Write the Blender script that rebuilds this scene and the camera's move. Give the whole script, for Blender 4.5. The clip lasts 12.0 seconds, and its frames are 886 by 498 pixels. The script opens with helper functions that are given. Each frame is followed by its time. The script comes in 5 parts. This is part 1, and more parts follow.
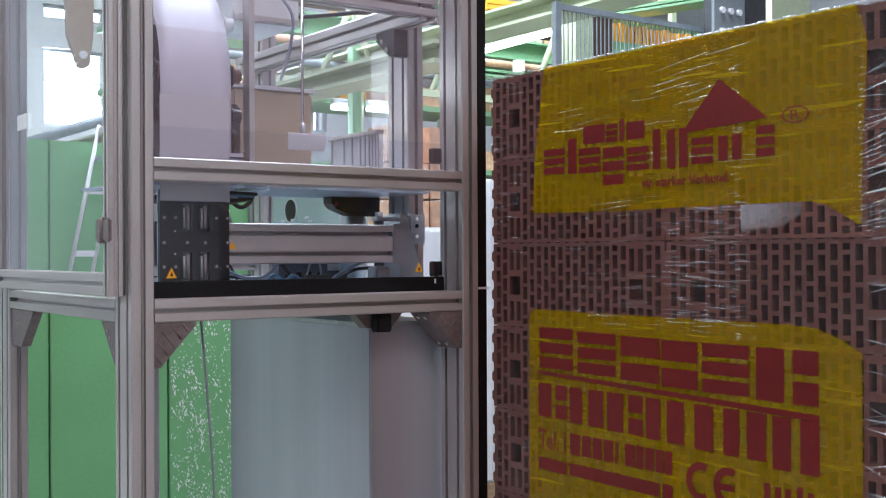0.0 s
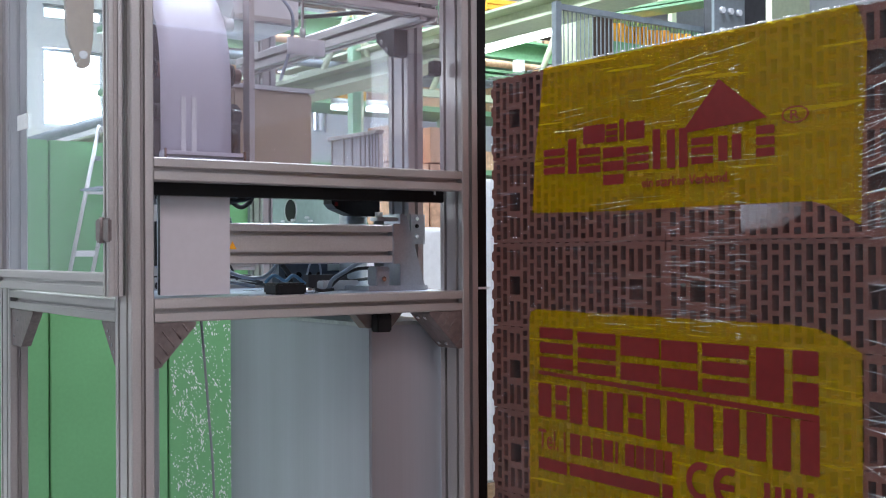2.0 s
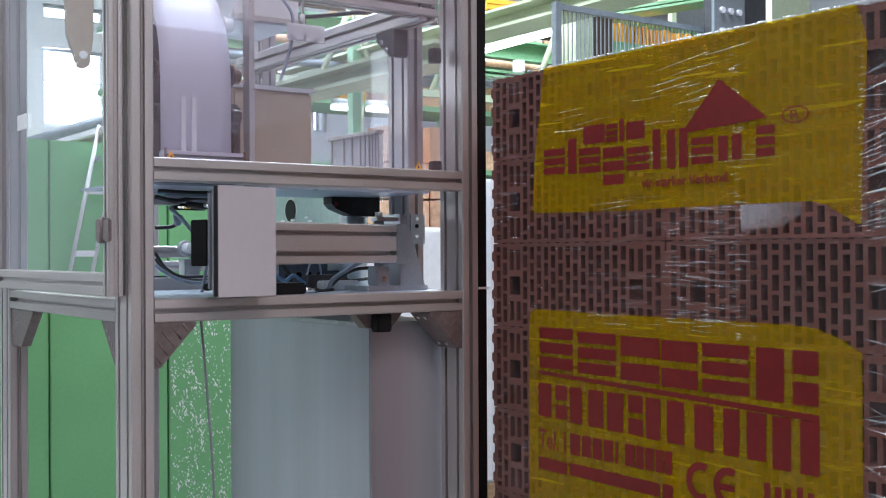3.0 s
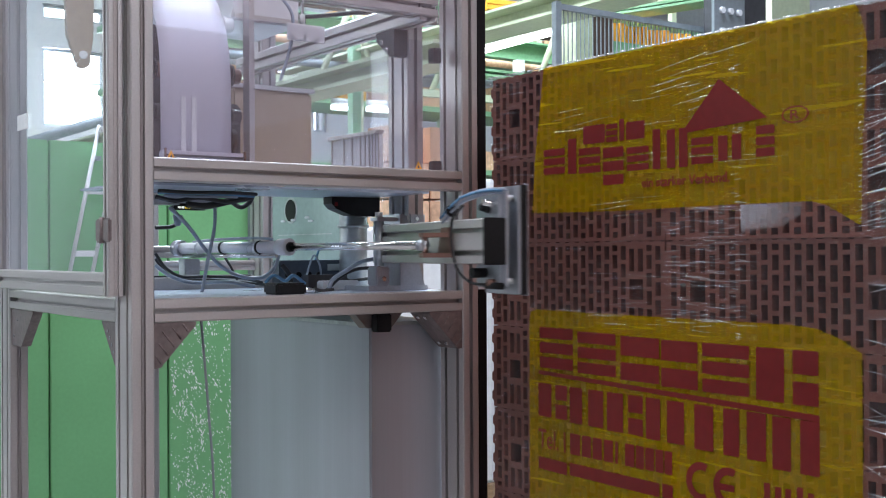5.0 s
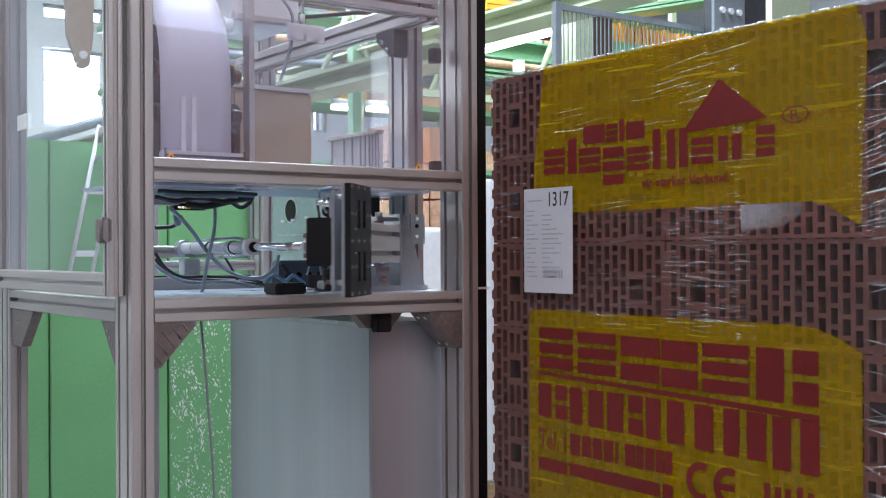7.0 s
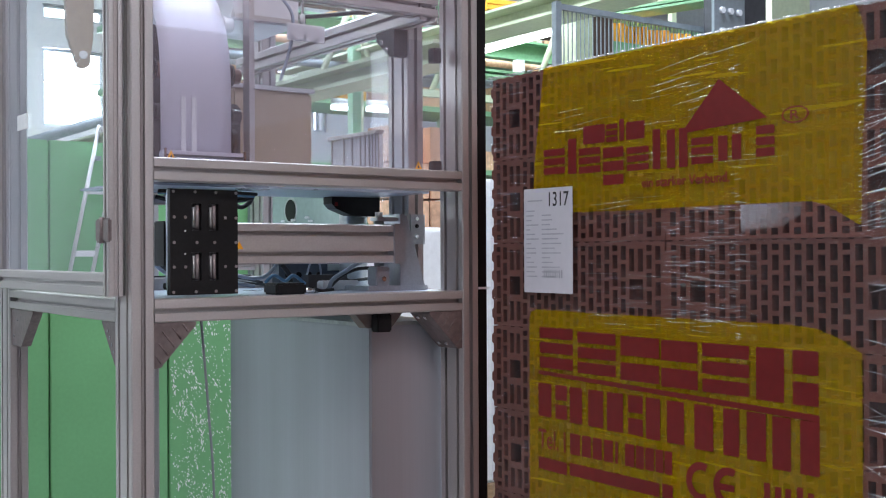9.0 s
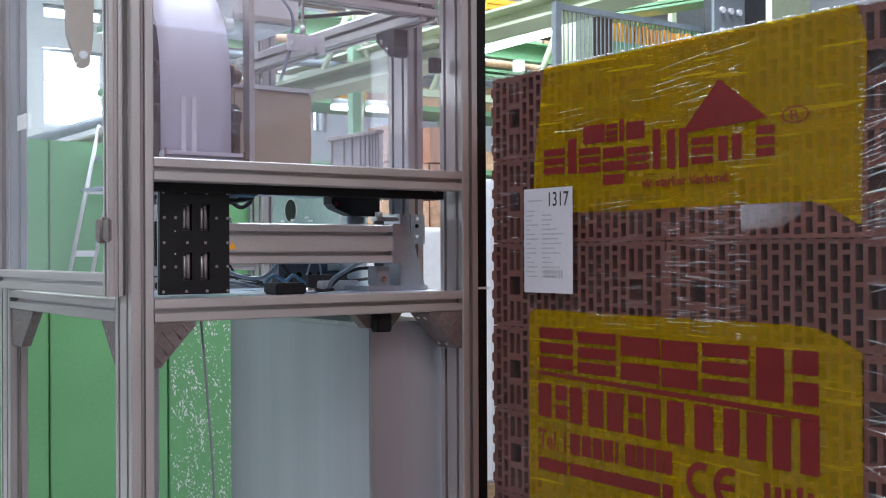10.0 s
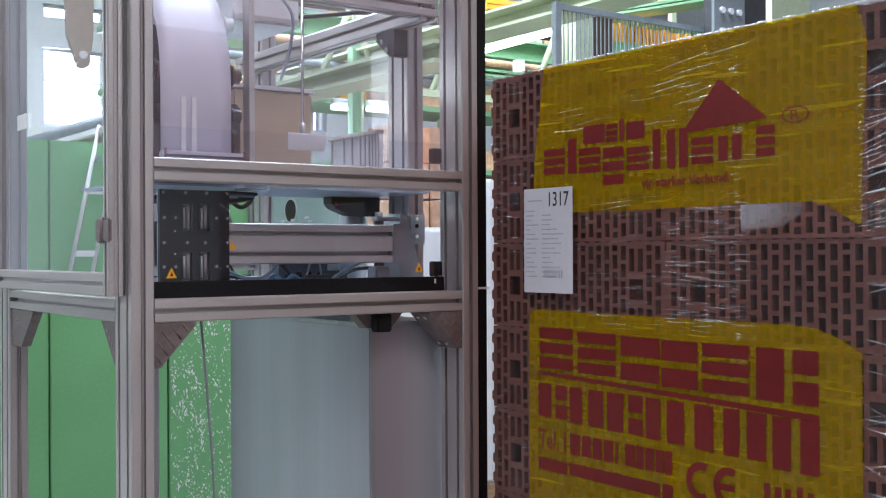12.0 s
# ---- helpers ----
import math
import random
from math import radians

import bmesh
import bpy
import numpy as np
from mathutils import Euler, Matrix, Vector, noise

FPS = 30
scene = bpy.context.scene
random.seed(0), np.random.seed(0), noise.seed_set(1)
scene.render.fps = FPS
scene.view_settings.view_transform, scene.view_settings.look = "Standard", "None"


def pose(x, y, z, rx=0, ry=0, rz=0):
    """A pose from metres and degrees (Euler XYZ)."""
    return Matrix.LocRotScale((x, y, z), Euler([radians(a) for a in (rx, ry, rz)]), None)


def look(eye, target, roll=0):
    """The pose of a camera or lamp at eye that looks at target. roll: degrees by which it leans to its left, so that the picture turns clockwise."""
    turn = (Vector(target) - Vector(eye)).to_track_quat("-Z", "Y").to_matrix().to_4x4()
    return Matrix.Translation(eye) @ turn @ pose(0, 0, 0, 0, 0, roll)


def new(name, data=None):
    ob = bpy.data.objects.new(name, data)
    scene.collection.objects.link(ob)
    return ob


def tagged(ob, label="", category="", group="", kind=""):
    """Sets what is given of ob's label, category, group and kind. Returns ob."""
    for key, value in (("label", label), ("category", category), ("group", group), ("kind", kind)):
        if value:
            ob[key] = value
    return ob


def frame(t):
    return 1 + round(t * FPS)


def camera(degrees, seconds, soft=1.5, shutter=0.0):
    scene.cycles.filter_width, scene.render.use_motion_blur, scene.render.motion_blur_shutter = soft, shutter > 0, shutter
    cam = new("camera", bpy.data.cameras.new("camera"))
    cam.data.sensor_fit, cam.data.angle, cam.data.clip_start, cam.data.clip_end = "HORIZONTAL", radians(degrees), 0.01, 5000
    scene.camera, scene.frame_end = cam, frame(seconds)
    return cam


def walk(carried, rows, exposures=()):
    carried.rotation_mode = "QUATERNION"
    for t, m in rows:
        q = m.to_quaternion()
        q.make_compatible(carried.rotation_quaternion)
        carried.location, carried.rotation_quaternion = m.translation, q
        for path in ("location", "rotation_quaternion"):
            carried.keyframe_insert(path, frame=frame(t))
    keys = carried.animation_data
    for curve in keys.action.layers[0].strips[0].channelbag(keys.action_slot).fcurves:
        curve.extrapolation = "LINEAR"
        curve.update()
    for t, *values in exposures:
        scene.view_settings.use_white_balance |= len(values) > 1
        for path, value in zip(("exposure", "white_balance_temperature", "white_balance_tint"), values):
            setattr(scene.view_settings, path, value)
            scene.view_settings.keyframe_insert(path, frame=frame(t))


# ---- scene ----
cam = camera(42.81, 12.0, 1.08, 0.5)
EYE = (0.0, 0.0, 1.509)
AIM = (math.sin(radians(35.6)) * math.cos(radians(0.2)), math.cos(radians(35.6)) * math.cos(radians(0.2)), math.sin(radians(0.2)))
VIEW = look(EYE, (EYE[0] + AIM[0], EYE[1] + AIM[1], EYE[2] + AIM[2]), -0.28)
walk(cam, [(0.0, VIEW), (12.0, VIEW)], [(0.0, -0.08, 6100, 10), (12.0, -0.08, 6100, 10)])

# ---- world and lights ----
world = bpy.data.worlds.new("sky")
scene.world = world
world.use_nodes = True
wn = world.node_tree
sky = wn.nodes.new("ShaderNodeTexSky")
sky.sky_type = "NISHITA"
sky.sun_disc = False
sky.sun_elevation, sky.sun_rotation = radians(38), radians(-20)
wn.links.new(sky.outputs[0], wn.nodes["Background"].inputs[0])
wn.nodes["Background"].inputs[1].default_value = 0.12


def area_lamp(name, eye, target, sx, sy, watts, colour=(1, 1, 1)):
    data = bpy.data.lights.new(name, "AREA")
    data.shape, data.size, data.size_y, data.energy, data.color = "RECTANGLE", sx, sy, watts, colour
    ob = new(name, data)
    ob.matrix_world = look(eye, target)
    return ob


area_lamp("window_light", (4.11, 12.02, 3.27), (1.5, 2.0, 1.2), 1.2, 0.75, 450, (0.8, 0.9, 1.0))
# Unseen fill lamps below the closed roof, each tuned to brighten its zone.
area_lamp("fill_back", (4.8, 7.2, 6.3), (4.8, 7.2, 0), 8.0, 4.0, 1700, (0.84, 0.94, 1.0))
# Added lamp that brightens the pale stack beyond the machine's right side.
area_lamp("fill_aisle", (3.1, 2.8, 6.3), (3.1, 2.8, 0), 1.4, 0.8, 270, (0.76, 0.86, 1.0))
area_lamp("fill_middle", (-0.4, 2.4, 6.3), (-0.4, 2.4, 0), 3.5, 0.8, 150, (0.97, 0.9, 0.96))
area_lamp("fill_left", (-2.2, 4.5, 6.3), (-2.2, 4.5, 0), 3.0, 4.0, 60, (0.74, 0.87, 1.0))
area_lamp("fill_front", (0.6, -3.2, 6.3), (0.6, -3.2, 0), 5.0, 3.0, 400, (1.0, 0.82, 0.81))

# ---- materials ----


def nodes_of(name):
    m = bpy.data.materials.new(name)
    m.use_nodes = True
    nt = m.node_tree
    return m, nt, nt.nodes["Principled BSDF"]


def put(nt, kind, **values):
    n = nt.nodes.new(kind)
    for k, v in values.items():
        n.inputs[k].default_value = v
    return n


def coords(nt, scale=(1, 1, 1)):
    tc = nt.nodes.new("ShaderNodeTexCoord")
    mp = put(nt, "ShaderNodeMapping", Scale=scale)
    nt.links.new(tc.outputs["Object"], mp.inputs[0])
    return mp.outputs[0]


def surface(name, colour, rough=0.5, metal=0.0, grain=40.0, vary=0.12, stain=3.0, bump=0.1, stretch=(1, 1, 1), spec=0.5, island=0.0, broad_vary=None):
    """Painted, metal or mineral surface: colour varied at two scales, with fine relief."""
    m, nt, b = nodes_of(name)
    v = coords(nt, stretch)
    fine = put(nt, "ShaderNodeTexNoise", Scale=grain, Detail=5.0)
    broad = put(nt, "ShaderNodeTexNoise", Scale=stain, Detail=3.0)
    for n in (fine, broad):
        nt.links.new(v, n.inputs["Vector"])
    sv = vary if broad_vary is None else broad_vary
    r1 = put(nt, "ShaderNodeMapRange", **{"From Min": 0.3, "From Max": 0.7, "To Min": 1 - vary, "To Max": 1 + vary})
    r2 = put(nt, "ShaderNodeMapRange", **{"From Min": 0.3, "From Max": 0.7, "To Min": 1 - sv, "To Max": 1 + sv})
    nt.links.new(fine.outputs["Fac"], r1.inputs[0])
    nt.links.new(broad.outputs["Fac"], r2.inputs[0])
    mul = nt.nodes.new("ShaderNodeMath")
    mul.operation = "MULTIPLY"
    nt.links.new(r1.outputs[0], mul.inputs[0])
    nt.links.new(r2.outputs[0], mul.inputs[1])
    last = mul
    if island:
        info = nt.nodes.new("ShaderNodeObjectInfo")
        r3 = put(nt, "ShaderNodeMapRange", **{"To Min": 1 - island, "To Max": 1 + island})
        nt.links.new(info.outputs["Random"], r3.inputs[0])
        last = nt.nodes.new("ShaderNodeMath")
        last.operation = "MULTIPLY"
        nt.links.new(mul.outputs[0], last.inputs[0])
        nt.links.new(r3.outputs[0], last.inputs[1])
    mix = nt.nodes.new("ShaderNodeVectorMath")
    mix.operation = "SCALE"
    mix.inputs[0].default_value = colour
    nt.links.new(last.outputs[0], mix.inputs["Scale"])
    nt.links.new(mix.outputs[0], b.inputs["Base Color"])
    rr = put(nt, "ShaderNodeMapRange", **{"From Min": 0.3, "From Max": 0.7, "To Min": max(rough - 0.06, 0.03), "To Max": rough + 0.08})
    nt.links.new(broad.outputs["Fac"], rr.inputs[0])
    nt.links.new(rr.outputs[0], b.inputs["Roughness"])
    b.inputs["Metallic"].default_value = metal
    b.inputs["Specular IOR Level"].default_value = spec
    if bump:
        bp = put(nt, "ShaderNodeBump", Strength=bump, Distance=0.002)
        nt.links.new(fine.outputs["Fac"], bp.inputs["Height"])
        nt.links.new(bp.outputs[0], b.inputs["Normal"])
    return m


def clear(name, tint, gloss, rough, bump=0.0, scale=(1, 1, 1), noise_scale=20.0, body=0.0, body_colour=(1, 1, 1), streak=0.0):
    """Clear sheet: mostly see-through, with a mirror gloss, and a little milky body."""
    m, nt, b = nodes_of(name)
    nt.nodes.remove(b)
    out = nt.nodes["Material Output"]
    tr = put(nt, "ShaderNodeBsdfTransparent", Color=(*tint, 1))
    gl = put(nt, "ShaderNodeBsdfGlossy", Color=(1, 1, 1, 1), Roughness=rough)
    fr = put(nt, "ShaderNodeLayerWeight", Blend=0.5)
    pw = nt.nodes.new("ShaderNodeMath")
    pw.operation, pw.inputs[1].default_value = "POWER", 6.0
    nt.links.new(fr.outputs["Facing"], pw.inputs[0])
    rng = put(nt, "ShaderNodeMapRange", **{"To Min": gloss, "To Max": 1.0})
    nt.links.new(pw.outputs[0], rng.inputs[0])
    mix = nt.nodes.new("ShaderNodeMixShader")
    nt.links.new(rng.outputs[0], mix.inputs[0])
    base = tr
    if body:
        df = put(nt, "ShaderNodeBsdfDiffuse", Color=(*body_colour, 1))
        mb = put(nt, "ShaderNodeMixShader", Fac=body)
        nt.links.new(tr.outputs[0], mb.inputs[1])
        nt.links.new(df.outputs[0], mb.inputs[2])
        base = mb
        if streak:  # body stronger and weaker in long level streaks
            sn = put(nt, "ShaderNodeTexNoise", Scale=6.0, Detail=3.0, Distortion=0.4)
            nt.links.new(coords(nt, (1, 0.7, 14)), sn.inputs["Vector"])
            sr = put(nt, "ShaderNodeMapRange", **{"From Min": 0.35, "From Max": 0.7, "To Min": body * (1 - streak * 0.5), "To Max": body * (1 + streak)})
            nt.links.new(sn.outputs["Fac"], sr.inputs[0])
            nt.links.new(sr.outputs[0], mb.inputs[0])
    nt.links.new(base.outputs[0], mix.inputs[1])
    nt.links.new(gl.outputs[0], mix.inputs[2])
    if bump:
        n = put(nt, "ShaderNodeTexNoise", Scale=noise_scale, Detail=4.0, Distortion=0.6)
        nt.links.new(coords(nt, scale), n.inputs["Vector"])
        bp = put(nt, "ShaderNodeBump", Strength=bump, Distance=0.01)
        nt.links.new(n.outputs["Fac"], bp.inputs["Height"])
        nt.links.new(bp.outputs[0], gl.inputs["Normal"])
        nt.links.new(bp.outputs[0], fr.inputs["Normal"])
    nt.links.new(mix.outputs[0], out.inputs[0])
    return m


def glow(name, colour, strength):
    m, nt, b = nodes_of(name)
    b.inputs["Base Color"].default_value = (*colour, 1)
    b.inputs["Emission Color"].default_value = (*colour, 1)
    b.inputs["Emission Strength"].default_value = strength
    return m


ALU = surface("anodised_aluminium", (0.5, 0.475, 0.465), 0.34, 0.45, 260, 0.05, 6, 0.04)
ALU_PLATE = surface("milled_aluminium", (0.47, 0.49, 0.53), 0.36, 0.85, 180, 0.06, 9, 0.05)
CAST = surface("cast_zinc", (0.2, 0.165, 0.16), 0.4, 0.4, 90, 0.15, 12, 0.25)
# dark tone for the shade low on the mounting plate
SHADE_TONE = surface("shade_slate", (0.07, 0.09, 0.12), 0.4, 0.2, 60, 0.08, 5, 0.05)
DULL_ZINC = surface("dull_zinc", (0.3, 0.27, 0.27), 0.45, 0.5, 90, 0.1, 12, 0.05)
SILVER = surface("silver_tube", (0.72, 0.73, 0.76), 0.3, 0.4, 160, 0.04, 9, 0.03)
STEEL = surface("galvanised_steel", (0.55, 0.58, 0.58), 0.38, 0.8, 60, 0.12, 4, 0.08)
# Broad upright bands in the stainless colour stand in for soft highlights.
STAINLESS = surface("brushed_stainless", (0.5, 0.525, 0.58), 0.36, 0.6, 60, 0.02, 1.5, 0.0, (4, 4, 0.06), broad_vary=0.16)
CHROME = surface("chrome", (0.8, 0.8, 0.8), 0.12, 1.0, 60, 0.03, 8, 0.0)
BRASS = surface("brass", (0.22, 0.12, 0.095), 0.4, 0.5, 90, 0.1, 20, 0.05)
BLACK = surface("black_plastic", (0.008, 0.008, 0.009), 0.45, 0.0, 150, 0.2, 9, 0.05, spec=0.22)
RUBBER = surface("black_rubber", (0.008, 0.008, 0.009), 0.6, 0.0, 120, 0.2, 5, 0.1, spec=0.2)
BLACK_ANOD = surface("black_anodised", (0.008, 0.008, 0.009), 0.45, 0.0, 150, 0.2, 9, 0.05, spec=0.3)
GREEN = surface("green_sheet_paint", (0.17, 0.42, 0.18), 0.42, 0.0, 70, 0.04, 1.6, 0.04, broad_vary=0.1)
GREEN_STEEL = surface("green_steel_paint", (0.2, 0.37, 0.21), 0.5, 0.0, 30, 0.08, 1.5, 0.08)
PALE_STEEL = surface("pale_green_steel_paint", (0.45, 0.49, 0.34), 0.5, 0.0, 30, 0.08, 1.5, 0.08)
GREY_STEEL = surface("grey_steel_paint", (0.22, 0.25, 0.27), 0.5, 0.1, 30, 0.1, 2.0, 0.08)
BROWN_STEEL = surface("brown_steel_paint", (0.09, 0.06, 0.045), 0.55, 0.1, 30, 0.15, 2.0, 0.08)
DARK_STEEL = surface("dark_steel_paint", (0.05, 0.05, 0.055), 0.55, 0.1, 30, 0.15, 2.0, 0.08)
BRICK = surface("fired_clay", (0.135, 0.053, 0.038), 0.9, 0.0, 130, 0.16, 7, 0.5, spec=0.2, island=0.1)
CLAY_FAR = surface("fired_clay_far", (0.6, 0.37, 0.24), 0.9, 0.0, 30, 0.2, 3, 0.3, spec=0.2, island=0.25)
ORANGE = surface("orange_plastic", (0.8, 0.38, 0.03), 0.5, 0.0, 30, 0.1, 3, 0.05, island=0.12)
WOOD = surface("pallet_wood", (0.34, 0.23, 0.13), 0.85, 0.0, 20, 0.2, 4, 0.4, (1, 8, 8))
PAPER = surface("label_paper", (0.54, 0.535, 0.57), 0.6, 0.0, 60, 0.02, 6, 0.03)
WEB = surface("backing_paper", (0.57, 0.565, 0.64), 0.45, 0.0, 40, 0.03, 5, 0.03)
TAN = surface("tan_sheet", (0.42, 0.34, 0.25), 0.45, 0.0, 50, 0.06, 3, 0.04)
DECK = surface("pale_deck_sheet", (0.42, 0.48, 0.58), 0.3, 0.4, 90, 0.05, 5, 0.04)
PALE = surface("pale_enamel", (0.7, 0.72, 0.74), 0.4, 0.0, 50, 0.04, 3, 0.03)
TEAL = surface("grey_green_sheet", (0.36, 0.46, 0.44), 0.35, 0.5, 60, 0.06, 3, 0.05)
INK = surface("black_ink", (0.02, 0.02, 0.022), 0.6, 0.0, 60, 0.1, 6, 0.0)
FAINT = surface("grey_ink", (0.36, 0.37, 0.4), 0.6, 0.0, 60, 0.1, 6, 0.0)
WARN = surface("warning_yellow", (0.85, 0.4, 0.01), 0.5, 0.0, 60, 0.05, 6, 0.0)
CABLE = surface("black_cable", (0.018, 0.018, 0.02), 0.45, 0.0, 60, 0.1, 6, 0.0)
HOSE = surface("grey_hose", (0.27, 0.31, 0.38), 0.35, 0.0, 60, 0.1, 6, 0.0)
BLUE_HOSE = surface("blue_hose", (0.08, 0.2, 0.34), 0.35, 0.0, 60, 0.1, 6, 0.0)
WHITE = surface("white_paint", (0.8, 0.82, 0.82), 0.5, 0.0, 40, 0.04, 3, 0.03)
CONCRETE = surface("concrete", (0.27, 0.26, 0.25), 0.8, 0.0, 25, 0.12, 1.5, 0.3)
WALL = surface("hall_plaster", (0.34, 0.345, 0.36), 0.85, 0.0, 20, 0.06, 0.7, 0.2)
ROOF = surface("roof_sheet", (0.3, 0.31, 0.3), 0.6, 0.2, 20, 0.1, 0.8, 0.1)
# Lilac and pink pane bodies stand in for haze reflected in the acrylic.
GLASS = clear("acrylic_pane", (0.955, 0.965, 0.985), 0.032, 0.02, body=0.015, body_colour=(0.72, 0.68, 0.92))
VEILED_GLASS = clear("veiled_acrylic_pane", (0.95, 0.95, 0.97), 0.024, 0.02, body=0.045, body_colour=(0.9, 0.74, 0.84))
GUARD_GLASS = clear("guard_acrylic", (0.95, 0.96, 0.98), 0.03, 0.02, body=0.003, body_colour=(0.72, 0.68, 0.92))
FILM = clear("stretch_film", (0.92, 0.91, 0.94), 0.024, 0.1, 0.6, (1, 3, 22), 6.0, 0.008, (0.6, 0.58, 0.64))
FOLD = clear("film_fold", (0.92, 0.92, 0.94), 0.3, 0.12, body=0.06, body_colour=(0.8, 0.8, 0.86))
RIM = clear("film_rim", (0.95, 0.95, 0.96), 0.3, 0.2, body=0.5, body_colour=(0.9, 0.88, 0.86))
# pale body painted in for the sheen of lapped film
SHEEN = clear("painted_sheen", (0.9, 0.9, 0.92), 0.04, 0.12, 0.3, (1, 5, 9), 6.0, 0.1, (0.85, 0.78, 0.79))
YELLOW = clear("yellow_film_print", (0.97, 0.74, 0.04), 0.012, 0.14, 0.5, (1, 3, 22), 6.0, 0.3, (0.54, 0.37, 0.002), streak=0.45)
RED = surface("red_film_print", (0.15, 0.008, 0.008), 0.4, 0.0, 60, 0.08, 9, 0.05, spec=0.25)
DAY = glow("daylight_beyond", (0.95, 1.0, 1.0), 5.0)
# Weaker than DAY only to soften its reflection in the front pane.
DIM_DAY = glow("dimmed_daylight_beyond", (0.85, 0.93, 1.0), 2.2)
TUBE_GLOW = glow("lamp_tube", (0.95, 1.0, 0.95), 9.0)
LED_YELLOW = glow("indicator_yellow", (1.0, 0.65, 0.05), 1.3)
LED_WHITE = glow("indicator_white", (1.0, 1.0, 0.9), 1.0)
LED_RED = glow("indicator_red", (1.0, 0.03, 0.05), 3.0)

# ---- mesh helpers ----


def place(ob):
    return place(ob.parent) @ ob.matrix_basis if ob.parent else ob.matrix_basis.copy()


def thing(name, at, label, category, group="", kind=""):
    ob = new(name)
    ob.empty_display_size = 0.05
    ob.matrix_basis = pose(*at)
    return tagged(ob, label, category, group, kind)


def part(name, bm, material, parent=None, label=""):
    """Links a bmesh, drawn in world space, as one mesh object under its thing or part."""
    if parent is not None:
        bm.transform(place(parent).inverted())
    mesh = bpy.data.meshes.new(name)
    bm.normal_update()
    bm.to_mesh(mesh)
    bm.free()
    mesh.materials.append(material)
    ob = new(name, mesh)
    ob.parent = parent
    return tagged(ob, label)


def quad(bm, *pts):
    return bm.faces.new([bm.verts.new(p) for p in pts])


def box(bm, x0, x1, y0, y1, z0, z1, bevel=0.0):
    x0, x1, y0, y1, z0, z1 = min(x0, x1), max(x0, x1), min(y0, y1), max(y0, y1), min(z0, z1), max(z0, z1)
    vs = bmesh.ops.create_cube(bm, size=1.0)["verts"]
    for v in vs:
        v.co = ((x0 + x1) / 2 + v.co.x * (x1 - x0), (y0 + y1) / 2 + v.co.y * (y1 - y0), (z0 + z1) / 2 + v.co.z * (z1 - z0))
    if bevel:
        es = list({e for v in vs for e in v.link_edges})
        bmesh.ops.bevel(bm, geom=es, offset=bevel, segments=2, affect="EDGES")
    return bm


def boxed(*args, **kw):
    return box(bmesh.new(), *args, **kw)


def frame_of(a, b, up=(0, 0, 1)):
    d = (Vector(b) - Vector(a)).normalized()
    u = Vector(up)
    if abs(d.dot(u)) > 0.98:
        u = Vector((0, 1, 0))
    s = d.cross(u).normalized()
    return d, s, s.cross(d)


def rod(bm, a, b, r, n=16, r2=None):
    """A round bar from a to b, closed at both ends."""
    d, s, u = frame_of(a, b)
    r2 = r if r2 is None else r2
    rings = []
    for p, q in ((Vector(a), r), (Vector(b), r2)):
        rings.append([bm.verts.new(p + (s * math.cos(k * math.tau / n) + u * math.sin(k * math.tau / n)) * q) for k in range(n)])
    for k in range(n):
        f = bm.faces.new((rings[0][k - 1], rings[0][k], rings[1][k], rings[1][k - 1]))
        f.smooth = True
    bm.faces.new(rings[0])
    bm.faces.new(list(reversed(rings[1])))
    bmesh.ops.recalc_face_normals(bm, faces=bm.faces)
    return bm


def rodded(*args, **kw):
    return rod(bmesh.new(), *args, **kw)


def hose(bm, pts, r, n=8, steps=8):
    """A bent hose along a smooth line through the points."""
    ps = [Vector(p) for p in pts]
    ps = [2 * ps[0] - ps[1]] + ps + [2 * ps[-1] - ps[-2]]
    line = []
    for i in range(1, len(ps) - 2):
        for k in range(steps):
            t = k / steps
            a, b, c, d = ps[i - 1:i + 3]
            line.append(0.5 * (2 * b + (c - a) * t + (2 * a - 5 * b + 4 * c - d) * t * t + (3 * b - a - 3 * c + d) * t ** 3))
    line.append(ps[-2])
    rings = []
    for i, p in enumerate(line):
        d = (line[min(i + 1, len(line) - 1)] - line[max(i - 1, 0)]).normalized()
        u = Vector((0.31, 0.2, 0.93))
        s = d.cross(u).normalized()
        u = s.cross(d)
        rings.append([bm.verts.new(p + (s * math.cos(k * math.tau / n) + u * math.sin(k * math.tau / n)) * r) for k in range(n)])
    for a, b in zip(rings, rings[1:]):
        for k in range(n):
            bm.faces.new((a[k - 1], a[k], b[k], b[k - 1])).smooth = True
    return bm


def hosed(*args, **kw):
    return hose(bmesh.new(), *args, **kw)


def outline(w, h, nw, nh, slot=0.010, deep=0.019, c=0.0025):
    """Cross-section of a slotted aluminium profile, nw and nh slots on its sides."""
    def side(length, n):
        pts = [(c, 0.0)]
        for k in range(n):
            m = length * (k + 0.5) / n
            pts += [(m - slot / 2, 0), (m - slot / 2, 0.004), (m - slot, 0.005), (m - slot * 0.6, deep), (m + slot * 0.6, deep), (m + slot, 0.005), (m + slot / 2, 0.004), (m + slot / 2, 0)]
        return pts + [(length - c, 0.0)]
    ring = [(x - w / 2, y - h / 2) for x, y in side(w, nw)]
    ring += [(w / 2 - y, x - h / 2) for x, y in side(h, nh)]
    ring += [(w / 2 - x, h / 2 - y) for x, y in side(w, nw)]
    ring += [(y - w / 2, h / 2 - x) for x, y in side(h, nh)]
    return ring


